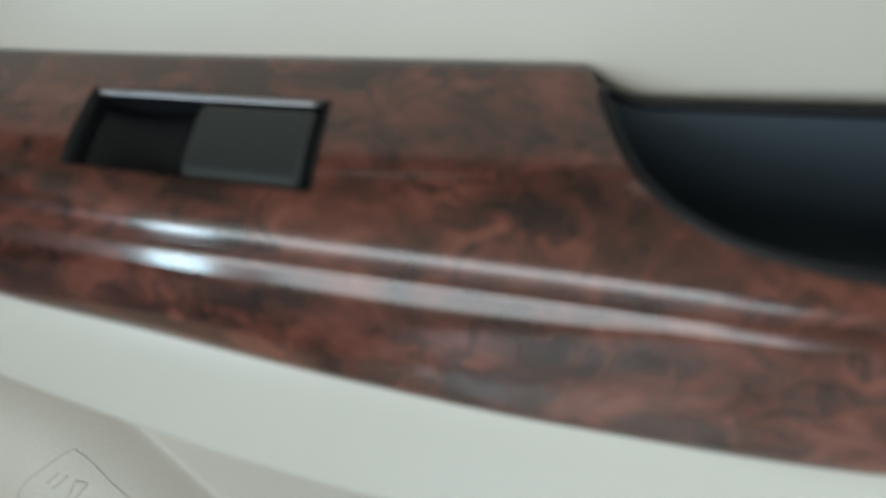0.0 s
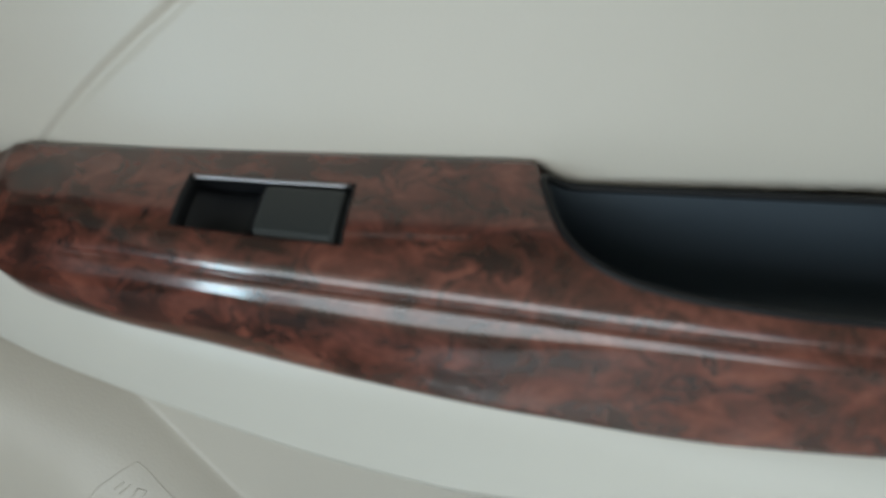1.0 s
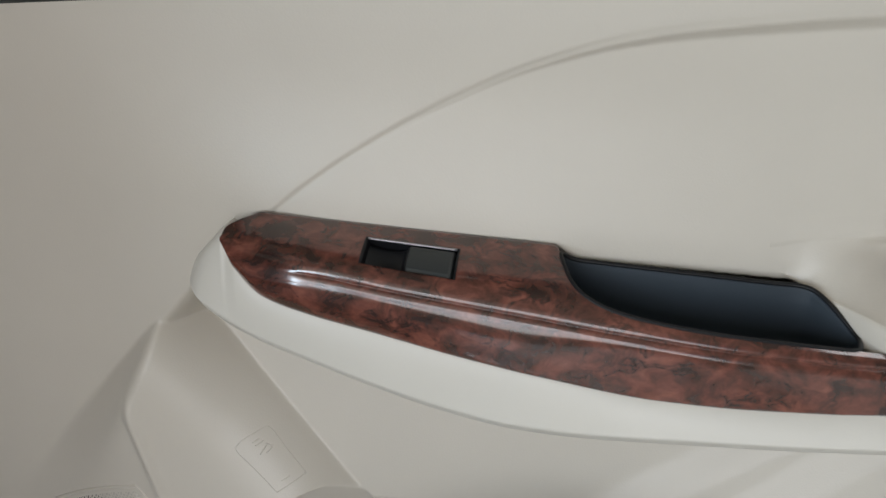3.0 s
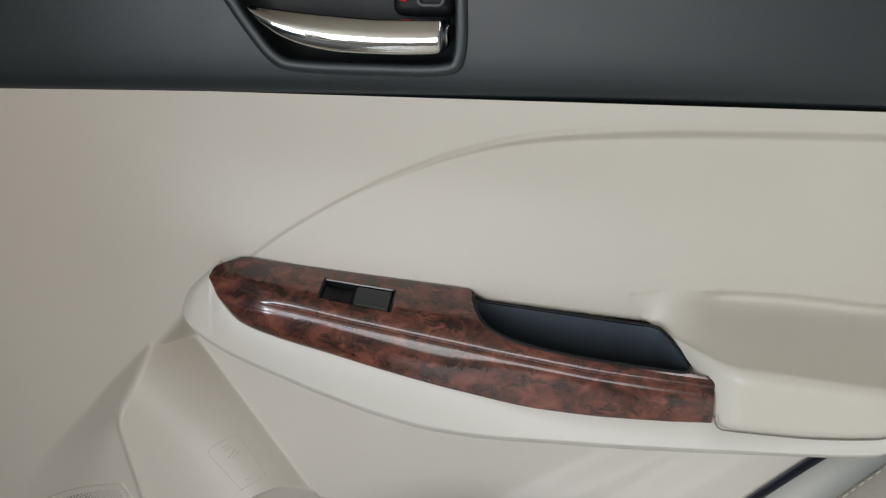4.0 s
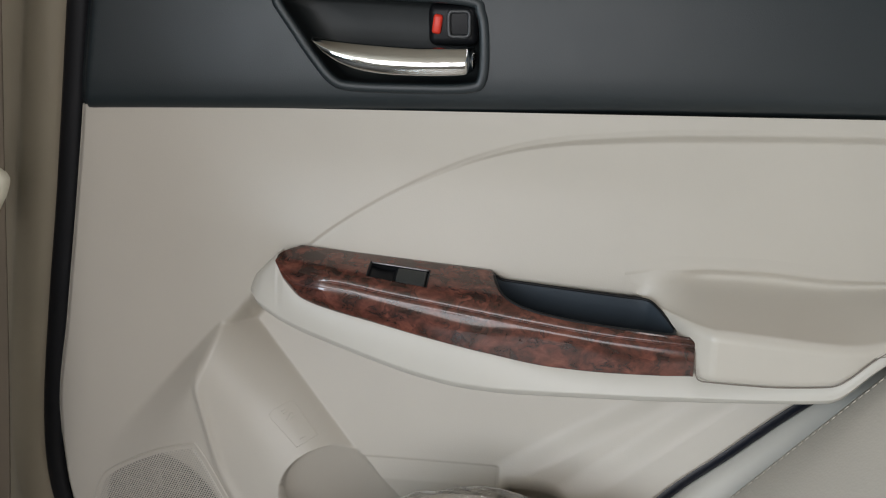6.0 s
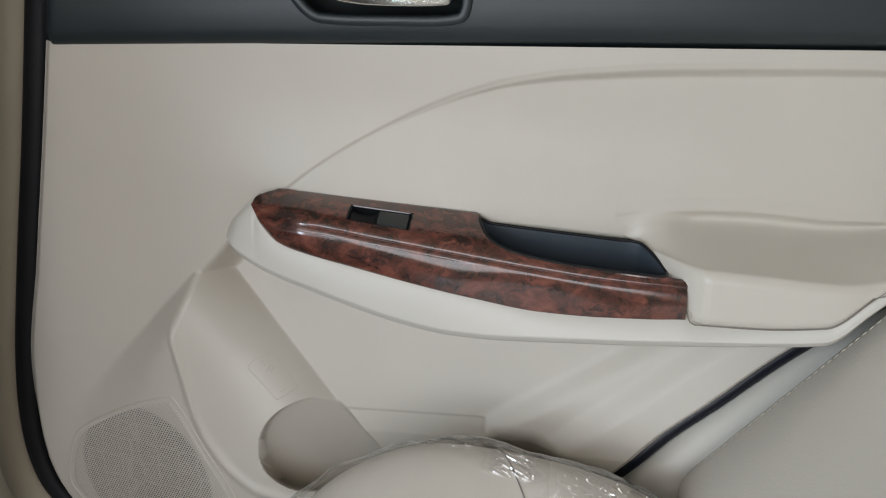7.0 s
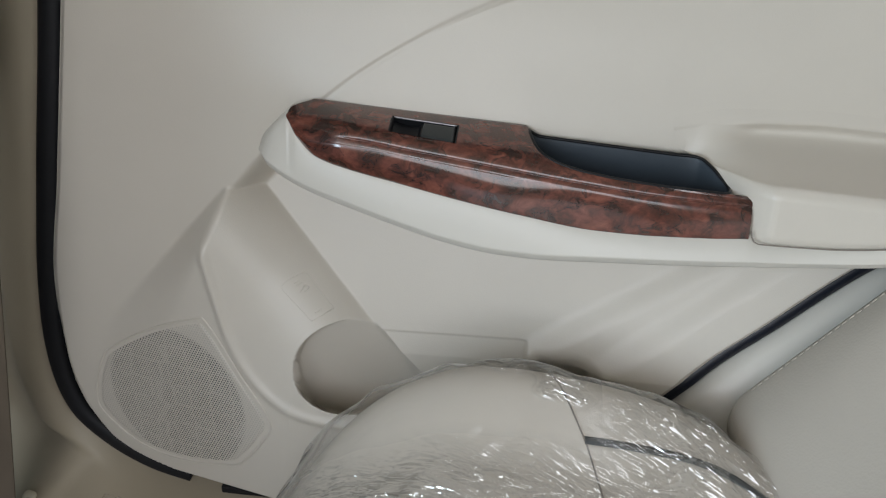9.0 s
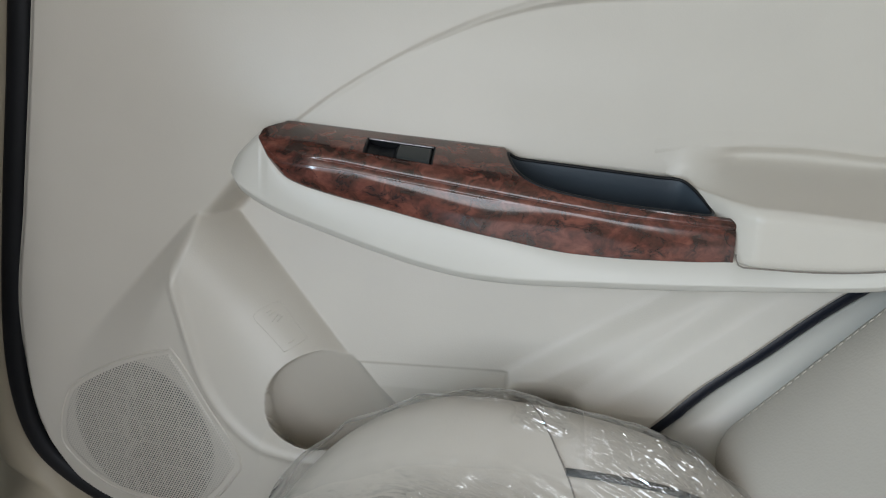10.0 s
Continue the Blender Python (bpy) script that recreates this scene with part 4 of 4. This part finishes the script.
def cushion_grid(grow, wrinkle, nu=160, nv=60):
    return [[cushion_point(2 * math.pi * i / nu, j / nv * 0.999, grow, wrinkle) for j in range(nv + 1)] for i in range(nu)]


seat = thing("rear_seat", "beige leatherette rear seat with dark piping and stitched backrest", "car seat", (0.225, -0.375, 0.0))
cinv = Matrix.Translation((-0.225, 0.375, 0.0))
cushion = grid_object("cushion", cushion_grid(0.0, 0.0), HIDE, seat, "padded beige leatherette", close_u=True, flip=True)
cushion.matrix_parent_inverse = cinv


def on_cushion(x, y, lift=0.0):
    """The cushion's upper surface above (x, y)."""
    rr = (abs((x - CU) / CA) ** CP + abs((y - CV) / CB) ** CP) ** (1 / CP)
    hgt = max(0.0, 1 - min(1, rr) ** CK) ** (1 / 2.2)
    return Vector((x, y, 0.10 + (cushion_top(x, y) - 0.10) * hgt + lift))


# the cross seam takes the darkened hide colour too
for nm, pts, sec, mt in (("seam", [(0.212, -0.074), (0.218, -0.092), (0.232, -0.125), (0.250, -0.165), (0.264, -0.20), (0.276, -0.26), (0.29, -0.40), (0.28, -0.6)], (0.0014, 0.0010), SEAM),
                         ("piping", [(0.2585, -0.184), (0.30, -0.180), (0.345, -0.177), (0.39, -0.180), (0.43, -0.19), (0.455, -0.215)], (0.0075, 0.004), PIPING),
                         ("cross_seam", [(0.045, -0.262), (0.073, -0.248), (0.098, -0.245), (0.128, -0.252), (0.17, -0.28), (0.20, -0.33)], (0.0025, 0.0012), HIDE_SHADED)):
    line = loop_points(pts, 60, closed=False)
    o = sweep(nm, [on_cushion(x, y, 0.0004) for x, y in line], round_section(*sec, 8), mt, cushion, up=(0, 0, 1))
film = thing("plastic_seat_cover", "crinkled clear plastic film wrapped over the seat cushion", "plastic cover", (0.225, -0.375, 0.0))
P = np.array(cushion_grid(0.0035, 0.0045, 300, 110))
# it bridges the hollow beside the front edge and bags out there
off = 0.010 * sstep(0.14, 0.02, P[..., 0]) * sstep(-0.30, -0.12, P[..., 1])
P[..., 0] -= off
P[..., 2] += 0.35 * off
for nm, lo, hi, txt in (("top_sheet", 34, 111, "smooth clear film over the crown"), ("side_skirt", 0, 35, "gathered clear film down the side")):
    o = grid_object(nm, P[:, lo:hi], FILM, film, txt, close_u=True, flip=True)
    o.matrix_parent_inverse = cinv
    o.visible_shadow = False

# backrest: a reclined padded slab
e_dir, n_dir = Vector((0.645, 0, 0.764)), Vector((-0.764, 0, 0.645))
base = Vector((0.397, -0.062, 0.317))


def back_point(a, y, depth):
    return base + e_dir * a + Vector((0, y, 0)) + n_dir * depth


P = []
A0, A1, Y0, Y1 = -0.036, 0.62, 0.0, -0.62
for i in range(80):
    a = A0 + (A1 - A0) * i / 79
    row = []
    ra = min(1, (a - A0) / 0.035)
    lift_a = -0.03 * (1 - math.sqrt(max(0, 1 - (1 - ra) ** 2)))
    row.append(back_point(a, Y0 + 0.004 - 0.012 * (1 - ra), -0.12))
    row.append(back_point(a, Y0 + 0.004 - 0.012 * (1 - ra), -0.03))
    for k in range(9):
        t = math.pi / 2 * k / 8
        row.append(back_point(a, Y0 - 0.012 * (1 - ra) - 0.014 + 0.018 * math.cos(t), -0.018 + 0.018 * math.sin(t) + lift_a))
    for y in np.linspace(Y0 - 0.03, Y1, 40):
        sag = -0.030 * float(sstep(-0.02, -0.17, y)) - 0.004 * math.exp(-((y + 0.145) / 0.004) ** 2)
        row.append(back_point(a, y, lift_a + sag))
    row.append(back_point(a, Y1 - 0.01, -0.12))
    P.append(row)
P.insert(0, [back_point(A0, (p - back_point(A0, 0, 0)).y, -0.14) for p in P[0]])
# the backrest gets its shade from the darkened hide colour
backrest = grid_object("backrest", P, HIDE_SHADED, seat, "padded beige leatherette backrest")
backrest.matrix_parent_inverse = cinv
verts, faces = [], []
for i in range(70):
    a = 0.012 + i * 0.0072
    c0, c1 = back_point(a, -0.012, 0.0012), back_point(a + 0.0048, -0.012, 0.0012)
    for c in (c0, c1):
        verts += [c + Vector((0, 0.0006, -0.0014)), c + Vector((0, 0, 0.0001)), c + Vector((0, -0.0006, -0.0014))]
    k = i * 6
    faces += [(k, k + 1, k + 4, k + 3), (k + 1, k + 2, k + 5, k + 4), (k, k + 2, k + 1), (k + 3, k + 4, k + 5)]
o = mesh_object("stitching", verts, faces, THREAD, backrest, "beige thread stitches")


# a scrap of film and a small clip lying on the sill
P = []
for i in range(26):
    row = []
    for j in range(16):
        x, y = -0.246 + 0.040 * i / 25, -0.066 + 0.018 * j / 15
        lift = 0.004 + 0.0035 * noise.noise((x * 260, y * 300, 0.3)) + 0.002 * noise.noise((x * 700, y * 700, 1.3))
        row.append((x, y, 0.1035 - 0.19 * (x + 0.2446) + 0.36 * (y + 0.0484) + lift))
    P.append(row)
scrap = grid_object("film_scrap", P, FILM)
scrap.visible_shadow = False
tagged(scrap, "small crumpled scrap of clear film on the sill", "plastic film")
bm = bmesh.new()
rounded_box(bm, (0.013, 0.013, 0.020), (-0.334, -0.055, 0.094), 0.004, 3, Matrix.Rotation(radians(20), 3, 'Y'))
clip_ = part("trim_clip", bm, IVORY, None)
tagged(clip_, "small ivory plastic clip standing on the sill trim", "trim clip")
